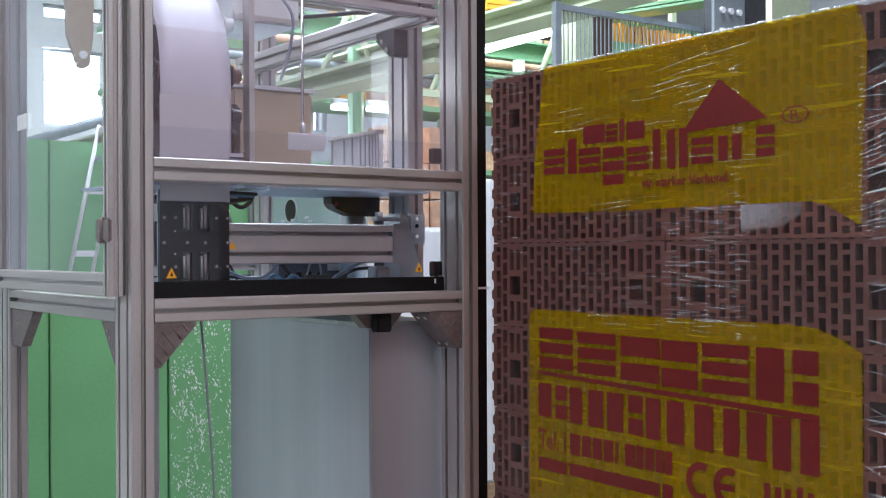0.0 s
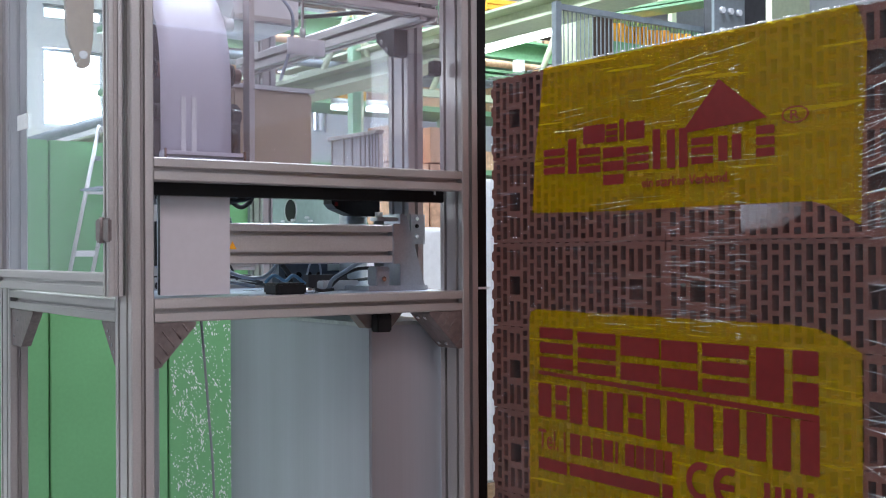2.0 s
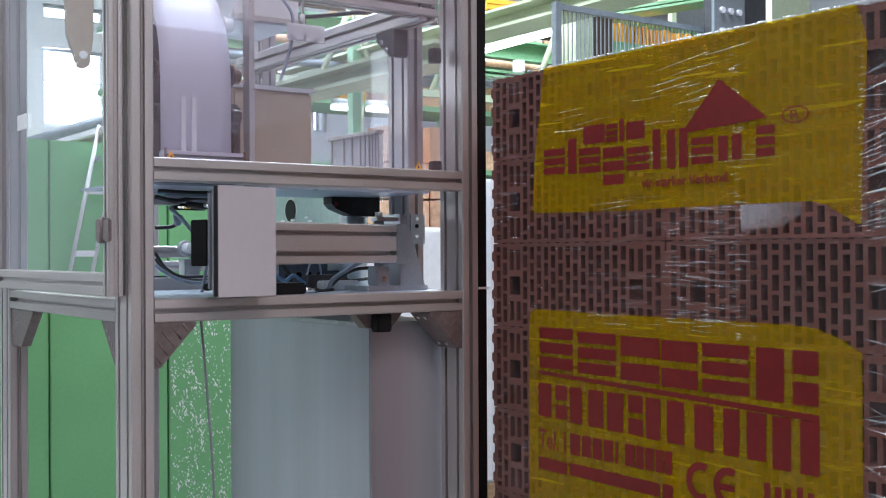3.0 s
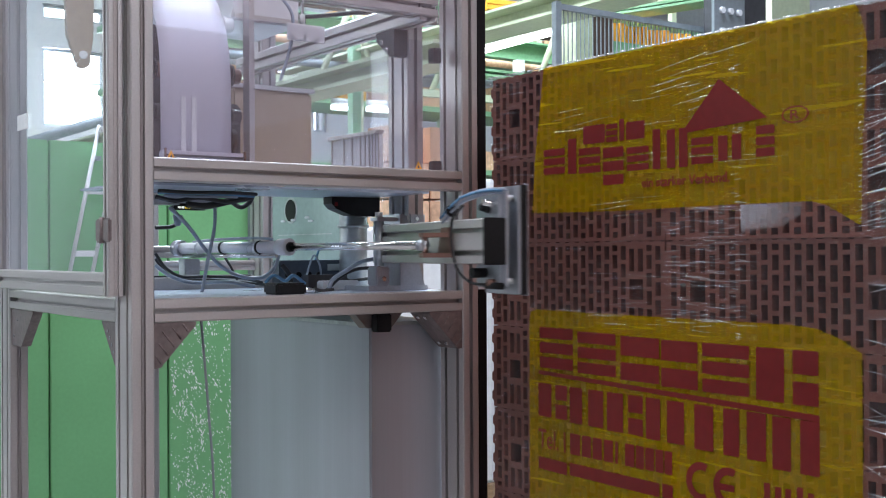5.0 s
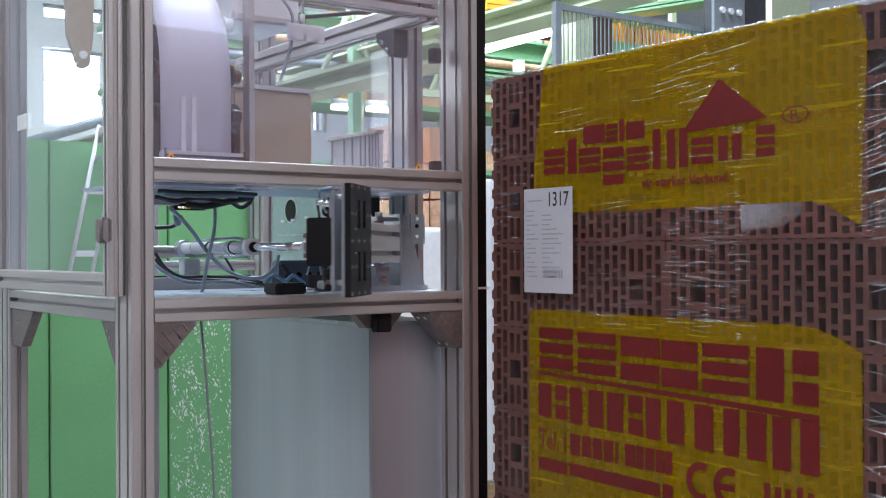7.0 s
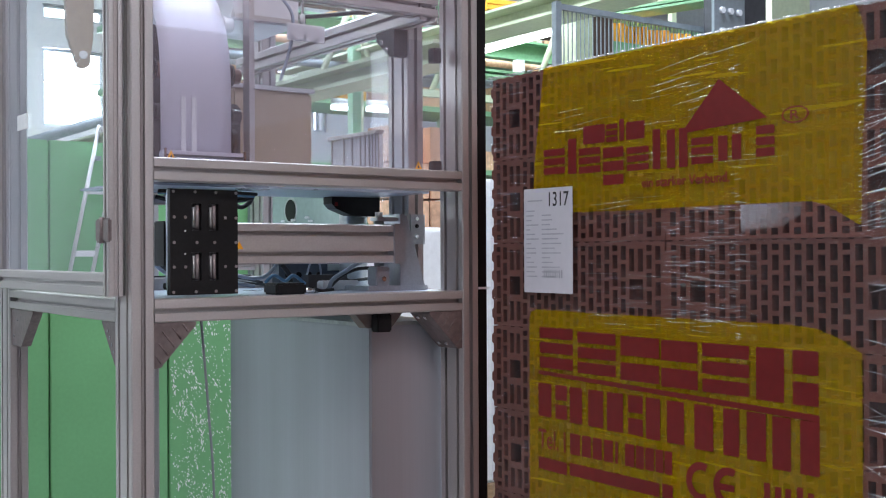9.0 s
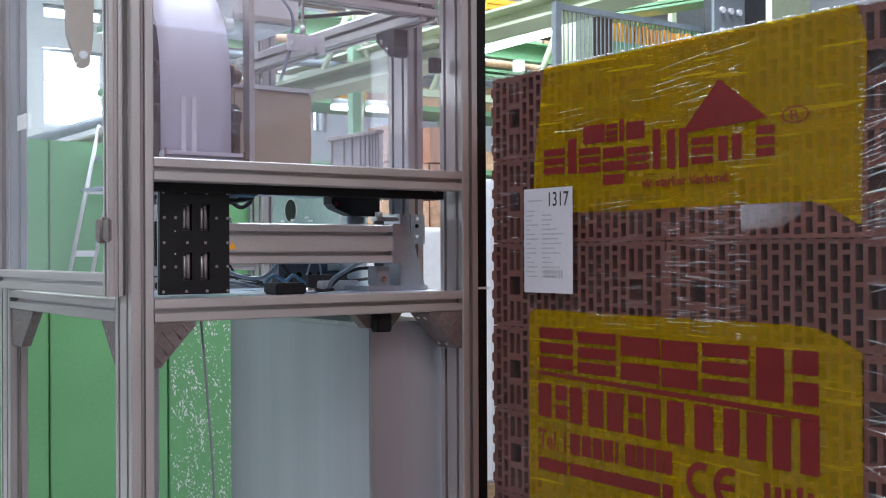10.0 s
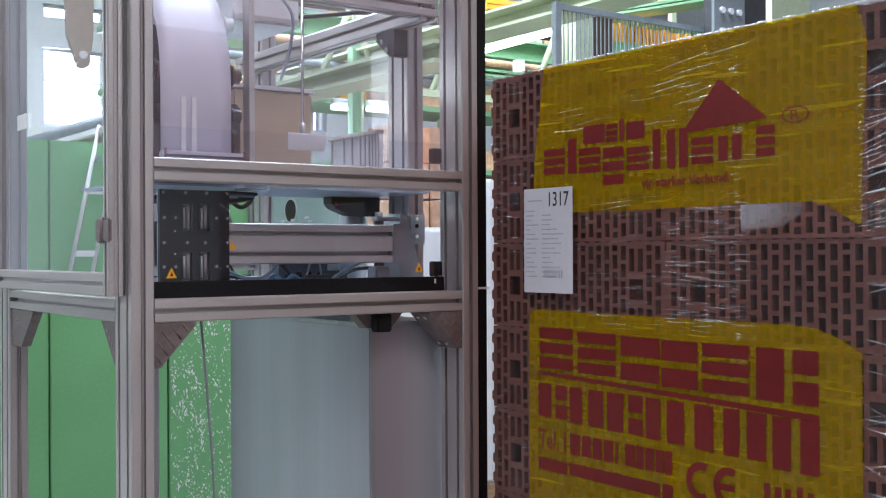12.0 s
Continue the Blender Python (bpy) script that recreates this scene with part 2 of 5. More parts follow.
def extrusion(a, b, w=0.045, h=0.045, nw=1, nh=1, side=None):
    """A slotted profile from a to b; w lies along side, h across it."""
    bm = bmesh.new()
    a, b = Vector(a), Vector(b)
    d = (b - a).normalized()
    s = Vector(side) if side else (Vector((1, 0, 0)) if abs(d.x) < 0.5 else Vector((0, 1, 0)))
    u = d.cross(s).normalized()
    ring = outline(w, h, nw, nh)
    lo = [bm.verts.new(a + s * x + u * y) for x, y in ring]
    hi = [bm.verts.new(b + s * x + u * y) for x, y in ring]
    for k in range(len(ring)):
        bm.faces.new((lo[k - 1], lo[k], hi[k], hi[k - 1]))
    bm.faces.new(lo)
    bm.faces.new(list(reversed(hi)))
    bmesh.ops.recalc_face_normals(bm, faces=bm.faces)
    return bm


def prism(pts, a, b, axis):
    """A flat shape given by (p, q) pairs, from a to b along an axis: x takes (y, z), y takes (x, z), z takes (x, y)."""
    bm = bmesh.new()

    def at(p, q, t):
        return {"x": (t, p, q), "y": (p, t, q), "z": (p, q, t)}[axis]
    lo = [bm.verts.new(at(p, q, a)) for p, q in pts]
    hi = [bm.verts.new(at(p, q, b)) for p, q in pts]
    for k in range(len(pts)):
        bm.faces.new((lo[k - 1], lo[k], hi[k], hi[k - 1]))
    bm.faces.new(lo)
    bm.faces.new(list(reversed(hi)))
    bmesh.ops.recalc_face_normals(bm, faces=bm.faces)
    return bm


def lettering(body, size, m, bold=0.0):
    """Text as a flat bmesh with the built-in font, laid out by the pose m."""
    data = bpy.data.curves.new("text", "FONT")
    data.body, data.size, data.resolution_u, data.offset = body, size, 3, bold * size
    ob = new("text", data)
    mesh = bpy.data.meshes.new_from_object(ob.evaluated_get(bpy.context.evaluated_depsgraph_get()))
    bpy.data.objects.remove(ob)
    bm = bmesh.new()
    bm.from_mesh(mesh)
    bpy.data.meshes.remove(mesh)
    bm.transform(m)
    return bm


def on_stack(y, z, x):
    """Pose for something flat on a face that looks towards -x."""
    return Matrix(((0, 0, -1, x), (-1, 0, 0, y), (0, 1, 0, z), (0, 0, 0, 1)))

# ---- hall ----


def hall():
    tagged(part("floor", boxed(-8, 13, -6, 12.2, -0.2, 0), CONCRETE), "worn grey concrete factory floor", "floor", kind="structure")
    bm = bmesh.new()
    for a, b, z0, z1 in ((-8, -7.6, 0, 6.5), (-7.6, -4.4, 0, 2.0), (-7.6, -4.4, 4.4, 6.5), (-4.4, 3.47, 0, 6.5), (3.47, 4.75, 0, 2.86), (3.47, 4.75, 3.68, 3.98), (3.47, 4.75, 4.14, 6.5), (4.75, 6.68, 0, 6.5), (6.68, 6.86, 0, 2.98), (6.68, 6.86, 3.33, 6.5), (6.86, 13, 0, 6.5)):
        box(bm, a, b, 12.0, 12.2, z0, z1)
    tagged(part("wall_north", bm, WALL), "grey plastered hall wall with window bands", "wall", kind="structure")
    bm = bmesh.new()
    for a, b, z0, z1 in ((-8, 2.2, 0, 6.5), (4.93, 13, 0, 6.5), (2.2, 4.93, 0, 3.66), (2.2, 4.93, 5.2, 6.5)):
        box(bm, a, b, -6.2, -6.0, z0, z1)
    tagged(part("wall_south", bm, WALL), "grey plastered hall wall with a high window", "wall", kind="structure")
    tagged(part("backdrop_south", boxed(1.6, 5.5, -7.0, -6.95, 3.2, 5.8), DIM_DAY), "dimmed daylight outside the high window", "sky", kind="structure")
    # West wall with an unseen window opening, added to let light in.
    bm = bmesh.new()
    for a, b, z0, z1 in ((-6, 12.0, 0, 4.7), (-6, 12.0, 5.9, 6.5), (-6, 2.5, 4.7, 5.9), (9.5, 12.0, 4.7, 5.9)):
        box(bm, -8.2, -8.0, a, b, z0, z1)
    tagged(part("wall_west", bm, WALL), "grey plastered hall wall with a wide added window", "wall", kind="structure")
    tagged(part("wall_east", boxed(13, 13.2, -6, 12.0, 0, 6.5), WALL), "grey plastered hall wall", "wall", kind="structure")
    tagged(part("ceiling", boxed(-8.2, 13.2, -6.2, 12.2, 6.5, 6.7), ROOF), "grey sheet metal hall roof", "ceiling", kind="structure")
    tagged(part("backdrop_north", boxed(2.5, 8.5, 12.9, 12.95, 2.0, 5.0), DAY), "bright daylight panel behind the window openings", "sky", kind="structure")
    # Glowing panel for an added, unseen corner window, reflected in the pallet film.
    tagged(part("added_glow_corner", boxed(-8.2, -3.6, 12.9, 12.95, 1.5, 4.9), DAY), "bright daylight panel behind the window openings", "sky", kind="structure")
    # Glowing panel behind the added west window, out of view.
    tagged(part("added_glow_west", boxed(-9.0, -8.95, 1.5, 10.5, 4.2, 6.4), DAY), "bright daylight panel behind the window openings", "sky", kind="structure")
    # The fourth opening is the added corner window, out of view.
    for i, (a, b, z0, z1) in enumerate(((3.47, 4.75, 2.86, 3.68), (3.47, 4.75, 3.98, 4.14), (6.68, 6.86, 2.98, 3.33), (-7.6, -4.4, 2.0, 4.4))):
        w = thing("window_%d" % (i + 1), (a, 12.05, z0), "steel-framed hall window (the corner one added) with bright daylight behind", "window", kind="structure")
        bm = bmesh.new()
        box(bm, a, b, 12.05, 12.09, z0, z0 + 0.03)
        box(bm, a, b, 12.05, 12.09, z1 - 0.03, z1)
        for k in range(3):
            x = a + (b - a - 0.03) * k / 2
            box(bm, x, x + 0.03, 12.05, 12.09, z0 + 0.03, z1 - 0.03)
        if 0.5 < z1 - z0 < 1.0:
            box(bm, a + 0.03, b - 0.03, 12.055, 12.085, 3.335, 3.35)
        part("window_frame", bm, GREY_STEEL, w)


def green_cabinet():
    c = thing("machine_enclosure", (1.0, 4.2, 0), "tall green sheet-steel machine enclosure with upright seams", "enclosure")
    xs = (0.55, 1.235, 1.69, 2.06)
    for a, b in zip(xs, xs[1:]):
        part("panel", boxed(a + 0.004, b - 0.004, 4.2, 4.225, 0.04, 1.93, bevel=0.003), GREEN, c)
    part("body", boxed(0.56, 2.05, 4.225, 5.0, 0.0, 1.92), GREEN, c)
    bm = bmesh.new()
    box(bm, 2.03, 2.07, 4.17, 4.2, 0.0, 1.9)
    part("corner_post", bm, GREY_STEEL, c)
    # paint chips on one panel
    rnd = random.Random(4)
    bm = bmesh.new()

    def chip(x, z, r, tall, lean):
        pts = []
        for j in range(6):
            q, an = r * rnd.uniform(0.6, 1.4), j * math.tau / 6
            dx, dz = q * math.cos(an), q * tall * math.sin(an)
            pts.append(bm.verts.new((x + dx + lean * dz, 4.1975, z + dz)))
        bm.faces.new(pts)
    for k in range(1100):
        x, z = rnd.uniform(1.70, 2.02), 0.25 + 1.15 * rnd.random()
        if rnd.random() > 0.5 + 0.9 * noise.noise((x * 7, z * 5, 2.0)) + 0.4 * (x - 1.8) / 0.2:
            continue
        for j in range(rnd.choice((1, 1, 2, 3, 5))):
            cx, cz = x + rnd.gauss(0, 0.008), z + rnd.gauss(0, 0.013)
            if 1.695 < cx < 2.05:
                chip(cx, cz, rnd.choice((0.0012, 0.0017, 0.0022, 0.003)), rnd.choice((0.8, 1.0, 1.6, 2.8)), rnd.uniform(-0.7, 0.3))
    tagged(part("chipped_paint", bm, WHITE, c), "pale chips in the green paint", kind="stuff")


def ladder():
    # Solid stand-in for a ladder reflected in the glass; the hooks are added.
    l = thing("ladder", (1.25, 4.15, 1.38), "short white ladder shape in place of a ladder's reflection", "ladder")
    feet, heads = ((1.287, 4.13, 1.442), (1.37, 4.13, 1.44)), ((1.406, 4.15, 1.989), (1.494, 4.15, 1.995))
    for a, b in zip(feet, heads):
        part("stile", rodded(a, b, 0.008, 8), WHITE, l)
    for k in range(3):
        p, q = (Vector(feet[i]).lerp(Vector(heads[i]), 0.13 + 0.42 * k) for i in (0, 1))
        part("rung", boxed(p.x, q.x, 4.128, 4.15, p.z - 0.011, p.z + 0.011, bevel=0.003), WHITE, l)
    for x in (1.394, 1.482):
        part("hook", boxed(x, x + 0.02, 4.154, 4.1995, 1.86, 1.875), GREY_STEEL, l)


def hall_steel():
    def girder(name, a, b, h, w, mat, label):
        a, b = Vector(a), Vector(b)
        bm = bmesh.new()
        d, s, u = frame_of(a, b)
        for p0, p1, q0, q1 in ((-w / 2, w / 2, 0, 0.02), (-w / 2, w / 2, h - 0.02, h), (-0.008, 0.008, 0.02, h - 0.02)):
            vs = bmesh.ops.create_cube(bm, size=1.0)["verts"]
            for v in vs:
                p, q = p0 if v.co.x < 0 else p1, q0 if v.co.y < 0 else q1
                v.co = (a if v.co.z < 0 else b) + s * p + u * q
        return tagged(part(name, bm, mat), label, "beam", kind="structure")
    girder("beam_1", (5.0, 12.0, 3.06), (5.0, 4.9, 3.06), 0.14, 0.3, PALE_STEEL, "pale green steel girder across the hall")
    girder("beam_2", (3.2, 12.0, 2.39), (3.2, 4.4, 2.42), 0.11, 0.2, PALE_STEEL, "pale green steel girder across the hall")
    girder("beam_3", (4.0, 8.9, 3.45), (11.0, 8.9, 3.45), 0.2, 0.2, GREEN_STEEL, "green steel girder across the hall")
    girder("beam_4", (4.5, 7.2, 2.92), (7.0, 7.2, 2.92), 0.06, 0.15, GREEN_STEEL, "green steel girder across the hall")
    girder("beam_5", (6.0, 7.1, 3.50), (12.0, 7.1, 3.50), 0.05, 0.2, GREEN_STEEL, "green steel girder across the hall")
    girder("beam_6", (4.0, 11.0, 4.3), (12.0, 11.0, 4.3), 0.3, 0.2, PALE_STEEL, "pale green steel girder across the hall")
    girder("beam_7", (6.261, 7.44, 3.46), (7.064, 5.2, 3.505), 0.26, 0.16, PALE_STEEL, "pale green steel girder across the hall")
    girder("beam_8", (6.261, 7.44, 3.406), (7.064, 5.2, 3.451), 0.05, 0.24, GREEN_STEEL, "green steel flange rail under the pale girder")
    for x, y, w, top, mat in ((5.55, 6.0, 0.16, 6.5, PALE_STEEL), (5.96, 7.2, 0.07, 3.1, WHITE), (4.86, 8.0, 0.08, 3.4, GREEN_STEEL), (6.9, 9.4, 0.2, 6.5, GREEN_STEEL), (3.9, 9.8, 0.2, 6.5, PALE_STEEL), (7.9, 6.0, 0.5, 6.5, PALE_STEEL)):
        p = thing("steel_column", (x, y, 0), "painted steel column of the hall", "column", "hall columns")
        part("shaft", boxed(x - w / 2, x + w / 2, y, y + w, 0.02, top), mat, p)
        part("foot_plate", boxed(x - w, x + w, y - w / 2, y + w * 1.5, 0, 0.02), GREY_STEEL, p)
    p = thing("dark_column", (5.75, 6.02, 0), "dark brown steel column beside a pale one", "column")
    part("shaft", boxed(5.64, 5.86, 6.02, 6.2, 0.0, 6.5), BROWN_STEEL, p)
    # bolted stanchion
    p = thing("bolted_column", (4.99, 4.2, 0), "grey steel column with rows of bolt heads", "column")
    part("face_plate", boxed(4.86, 5.115, 4.2, 4.22, 0, 4.0), GREY_STEEL, p)
    part("web", boxed(5.115, 5.30, 4.1995, 4.5, 0, 4.0), DARK_STEEL, p)
    for r in range(8):
        for k in range(3):
            x, z = 4.915 + 0.07 * k, 2.62 + 0.115 * r
            bm = rodded((x, 4.2, z), (x, 4.18, z), 0.019, 6)
            part("bolt", bm, PALE, p)
    # lamps
    for a, b in (((5.4, 7.6, 3.08), (5.4, 6.15, 3.10)), ((5.2, 9.0, 2.85), (5.46, 9.0, 2.85)), ((5.58, 9.0, 2.86), (5.83, 9.0, 2.86)), ((4.6, 8.4, 3.25), (4.6, 7.2, 3.25))):
        l = thing("strip_light", a, "white fluorescent strip light, switched on", "lamp", "hall strip lights")
        part("housing", rodded((a[0], a[1], a[2] + 0.06), (b[0], b[1], b[2] + 0.06), 0.03, 6), WHITE, l)
        part("tube", rodded(a, b, 0.024, 12), TUBE_GLOW, l)
        for e in (a, b):
            part("hanger", rodded((e[0], e[1], e[2] + 0.08), (e[0], e[1], 6.5), 0.004, 6), GREY_STEEL, l)


def fence():
    f = thing("mesh_fence", (4.4, 4.5, 0), "grey steel guard fence with thin upright bars", "fence")
    for x, w in ((3.965, 0.04), (5.15, 0.04)):
        part("post", boxed(x, x + w, 4.5, 4.54, 0, 2.84, bevel=0.003), GREY_STEEL, f)
    for a, b in ((4.005, 5.15),):
        for z in (2.80, 1.9, 0.3):
            part("rail", boxed(a, b, 4.505, 4.535, z, z + 0.03), GREY_STEEL, f)
        n = int((b - a) / 0.03)
        for k in range(1, n):
            x = a + (b - a) * k / n
            part("bar", boxed(x - 0.002, x + 0.002, 4.517, 4.523, 0.33, 2.80), GREY_STEEL, f)


def far_goods():
    # orange crates on a green conveyor bridge
    t = thing("conveyor_bridge", (6.8, 6.6, 0), "green steel conveyor bridge with side panels", "conveyor")
    part("trough", boxed(6.2, 9.0, 6.55, 7.05, 3.0, 3.2), GREEN_STEEL, t)
    for x in (6.25, 7.6, 8.9):
        part("leg", boxed(x, x + 0.1, 6.7, 6.8, 0, 3.0), GREEN_STEEL, t)
    for k in range(16):
        c = thing("orange_crate", (6.33 + k * 0.085, 6.55, 3.2), "small orange plastic crate on the conveyor bridge", "crate", "orange crates")
        part("body", boxed(6.3 + k * 0.085, 6.37 + k * 0.085, 6.56, 7.0, 3.2, 3.34 + 0.008 * (k % 3), bevel=0.006), ORANGE, c)
    t = thing("storage_rack", (7.5, 9.3, 0), "green steel storage rack for fired bricks", "rack")
    for z in (1.2, 1.75, 2.3, 2.9, 3.45, 3.98):
        part("shelf", boxed(3.3, 9.8, 9.1, 9.8, z, z + 0.05), GREEN_STEEL, t)
    for x in (3.3, 4.4, 5.5, 6.6, 7.7, 8.8, 9.75):
        part("upright", boxed(x, x + 0.07, 9.05, 9.12, 0, 4.6), PALE_STEEL, t)
    rnd = random.Random(2)
    for z in (1.25, 1.8, 2.35, 2.95, 3.5, 4.03):
        x = 3.45
        while x < 9.5:
            w = rnd.uniform(0.2, 0.42)
            if rnd.random() < 0.7:
                h = rnd.uniform(0.2, 0.36)
                b = thing("brick_pack", (x + w / 2, 9.3, z), "pack of orange fired bricks on a rack shelf", "brick pack", "racked brick packs")
                part("body", boxed(x, x + w, 9.2, 9.7, z, z + h, bevel=0.006), ORANGE if rnd.random() < 0.4 else CLAY_FAR, b)
            x += w + rnd.uniform(0.04, 0.25)
    # stacked bricks seen past the machine
    x, y = 3.25, 5.0
    s = thing("far_brick_stack", (x + 0.3, y, 0), "stack of pale orange hollow bricks behind the machine", "brick stack")
    for r in range(11):
        for k in range(4):
            if (r * 3 + k * 5) % 7:
                part("brick", boxed(x + k * 0.125, x + k * 0.125 + 0.115, y, y + 0.24, 0.2 * r, 0.2 * r + 0.19, bevel=0.004), CLAY_FAR, s)
    # pale stacks put in for the bright strips visible past the machine
    for x, y, top in ((2.62, 4.35, 1.63), (3.72, 5.3, 1.95)):
        s = thing("pale_stack", (x + 0.33, y + 0.27, 0), "pale stack put in for a bright strip behind the machine", "pallet load", "wrapped stacks")
        part("load", boxed(x, x + 0.68, y, y + 0.55, 0.14, top, bevel=0.02), WHITE, s)
        part("pallet", boxed(x - 0.02, x + 0.7, y - 0.02, y + 0.57, 0, 0.14), WOOD, s)
    # roof braces and service pipes in the hall
    for k in range(6):
        x = 3.9 + k * 0.55
        b = thing("truss_brace", (x, 7.9, 2.95), "pale steel brace between hall girders", "brace", "truss braces")
        part("brace", rodded((x, 7.9, 2.9), (x + (0.5 if k % 2 else -0.4), 7.9, 3.95), 0.028, 8), PALE_STEEL, b)
    b = thing("truss_chord", (5.2, 7.9, 3.95), "pale steel chord across the hall braces", "beam")
    part("chord", boxed(3.3, 7.4, 7.87, 7.93, 3.95, 4.02), PALE_STEEL, b)
    part("chord", boxed(3.3, 7.4, 7.87, 7.93, 2.84, 2.9), PALE_STEEL, b)
    for x in (3.32, 7.36):
        part("end_post", boxed(x - 0.03, x + 0.03, 7.87, 7.93, 0, 2.84), PALE_STEEL, b)
    for z, mat in ((3.30, CLAY_FAR), (3.12, GREY_STEEL), (3.62, BROWN_STEEL)):
        p = thing("service_pipe", (5.3, 8.4, z), "painted service pipe running across the hall", "pipe", "service pipes")
        part("pipe", rodded((3.1, 8.4, z), (8.0, 8.4, z), 0.035, 10), mat, p)
        for x in (3.2, 7.9):
            part("hanger", rodded((x, 8.4, z), (x, 8.4, 6.5), 0.01, 6), GREY_STEEL, p)
    p = thing("orange_crane_rail", (6.046, 7.8, 3.678), "orange painted crane rail hung under the roof", "crane rail")
    part("rail", extrusion((6.046, 7.8, 3.678), (6.747, 7.8, 3.704), 0.09, 0.09), ORANGE, p)
    for x, y, z in ((6.046, 7.8, 3.678), (6.747, 7.8, 3.704)):
        part("hanger", rodded((x, y, z), (x, y, 6.5), 0.012, 6), GREY_STEEL, p)
    # pipe behind the enclosure
    p = thing("sloping_pipe", (1.9, 6.0, 0), "grey sloping pipe behind the green enclosure", "pipe")
    part("pipe", rodded((1.55, 6.0, 2.05), (2.4, 6.0, 2.36), 0.028, 12), GREY_STEEL, p)
    for x, z in ((1.6, 2.06), (2.35, 2.33)):
        part("stand", boxed(x - 0.02, x + 0.02, 5.98, 6.02, 0, z), GREY_STEEL, p)
    # Half see-through, reflection-like form drawn as a solid lug; cable added.
    h = thing("lug_shape", (1.09, 3.4, 2.07), "lug shape with a round eye, drawn solid for a see-through reflection", "lifting lug")
    ring = [(1.050, 2.30), (1.136, 2.30), (1.134, 2.17), (1.124, 2.10)]
    ring += [(1.103 + 0.022 * math.cos(a), 2.094 + 0.022 * math.sin(a)) for a in np.linspace(0, -math.pi, 10)]
    ring += [(1.0555, 2.17)]
    part("lug", prism(ring, 3.4, 3.42, "y"), TAN, h)
    part("eye", rodded((1.103, 3.396, 2.112), (1.103, 3.3999, 2.112), 0.0125, 20), WHITE, h)
    part("cable", rodded((1.08, 3.41, 2.3), (1.08, 3.41, 6.5), 0.008, 8), GREY_STEEL, h)


# ---- machine frame ----
X0, X1, Y0, Y1 = 0.757, 1.575, 2.06, 3.15
TOP = 2.45


def gusset(parent, pts, a, b, axis, holes=(), ribs=()):
    """A cast corner gusset; ribs are (p, q, dp, dq, length) on its front face."""
    g = part("gusset", prism(pts, a, b, axis), CAST, parent)
    for p, q in holes:
        part("bolt", rodded((a - 0.002, p, q), (a, p, q), 0.003, 8) if axis == "x" else rodded((p, b - 0.002, q), (p, b, q), 0.003, 8), CHROME, g)
    for p, q, dp, dq, n in ribs:
        bm = rodded((p, a, q), (p + dp * n, a, q + dq * n), 0.0022, 10, 0.0016)
        bmesh.ops.create_uvsphere(bm, u_segments=10, v_segments=6, radius=0.0028, matrix=Matrix.Translation((p, a, q)))
        part("rib", bm, CAST, g)
    return g


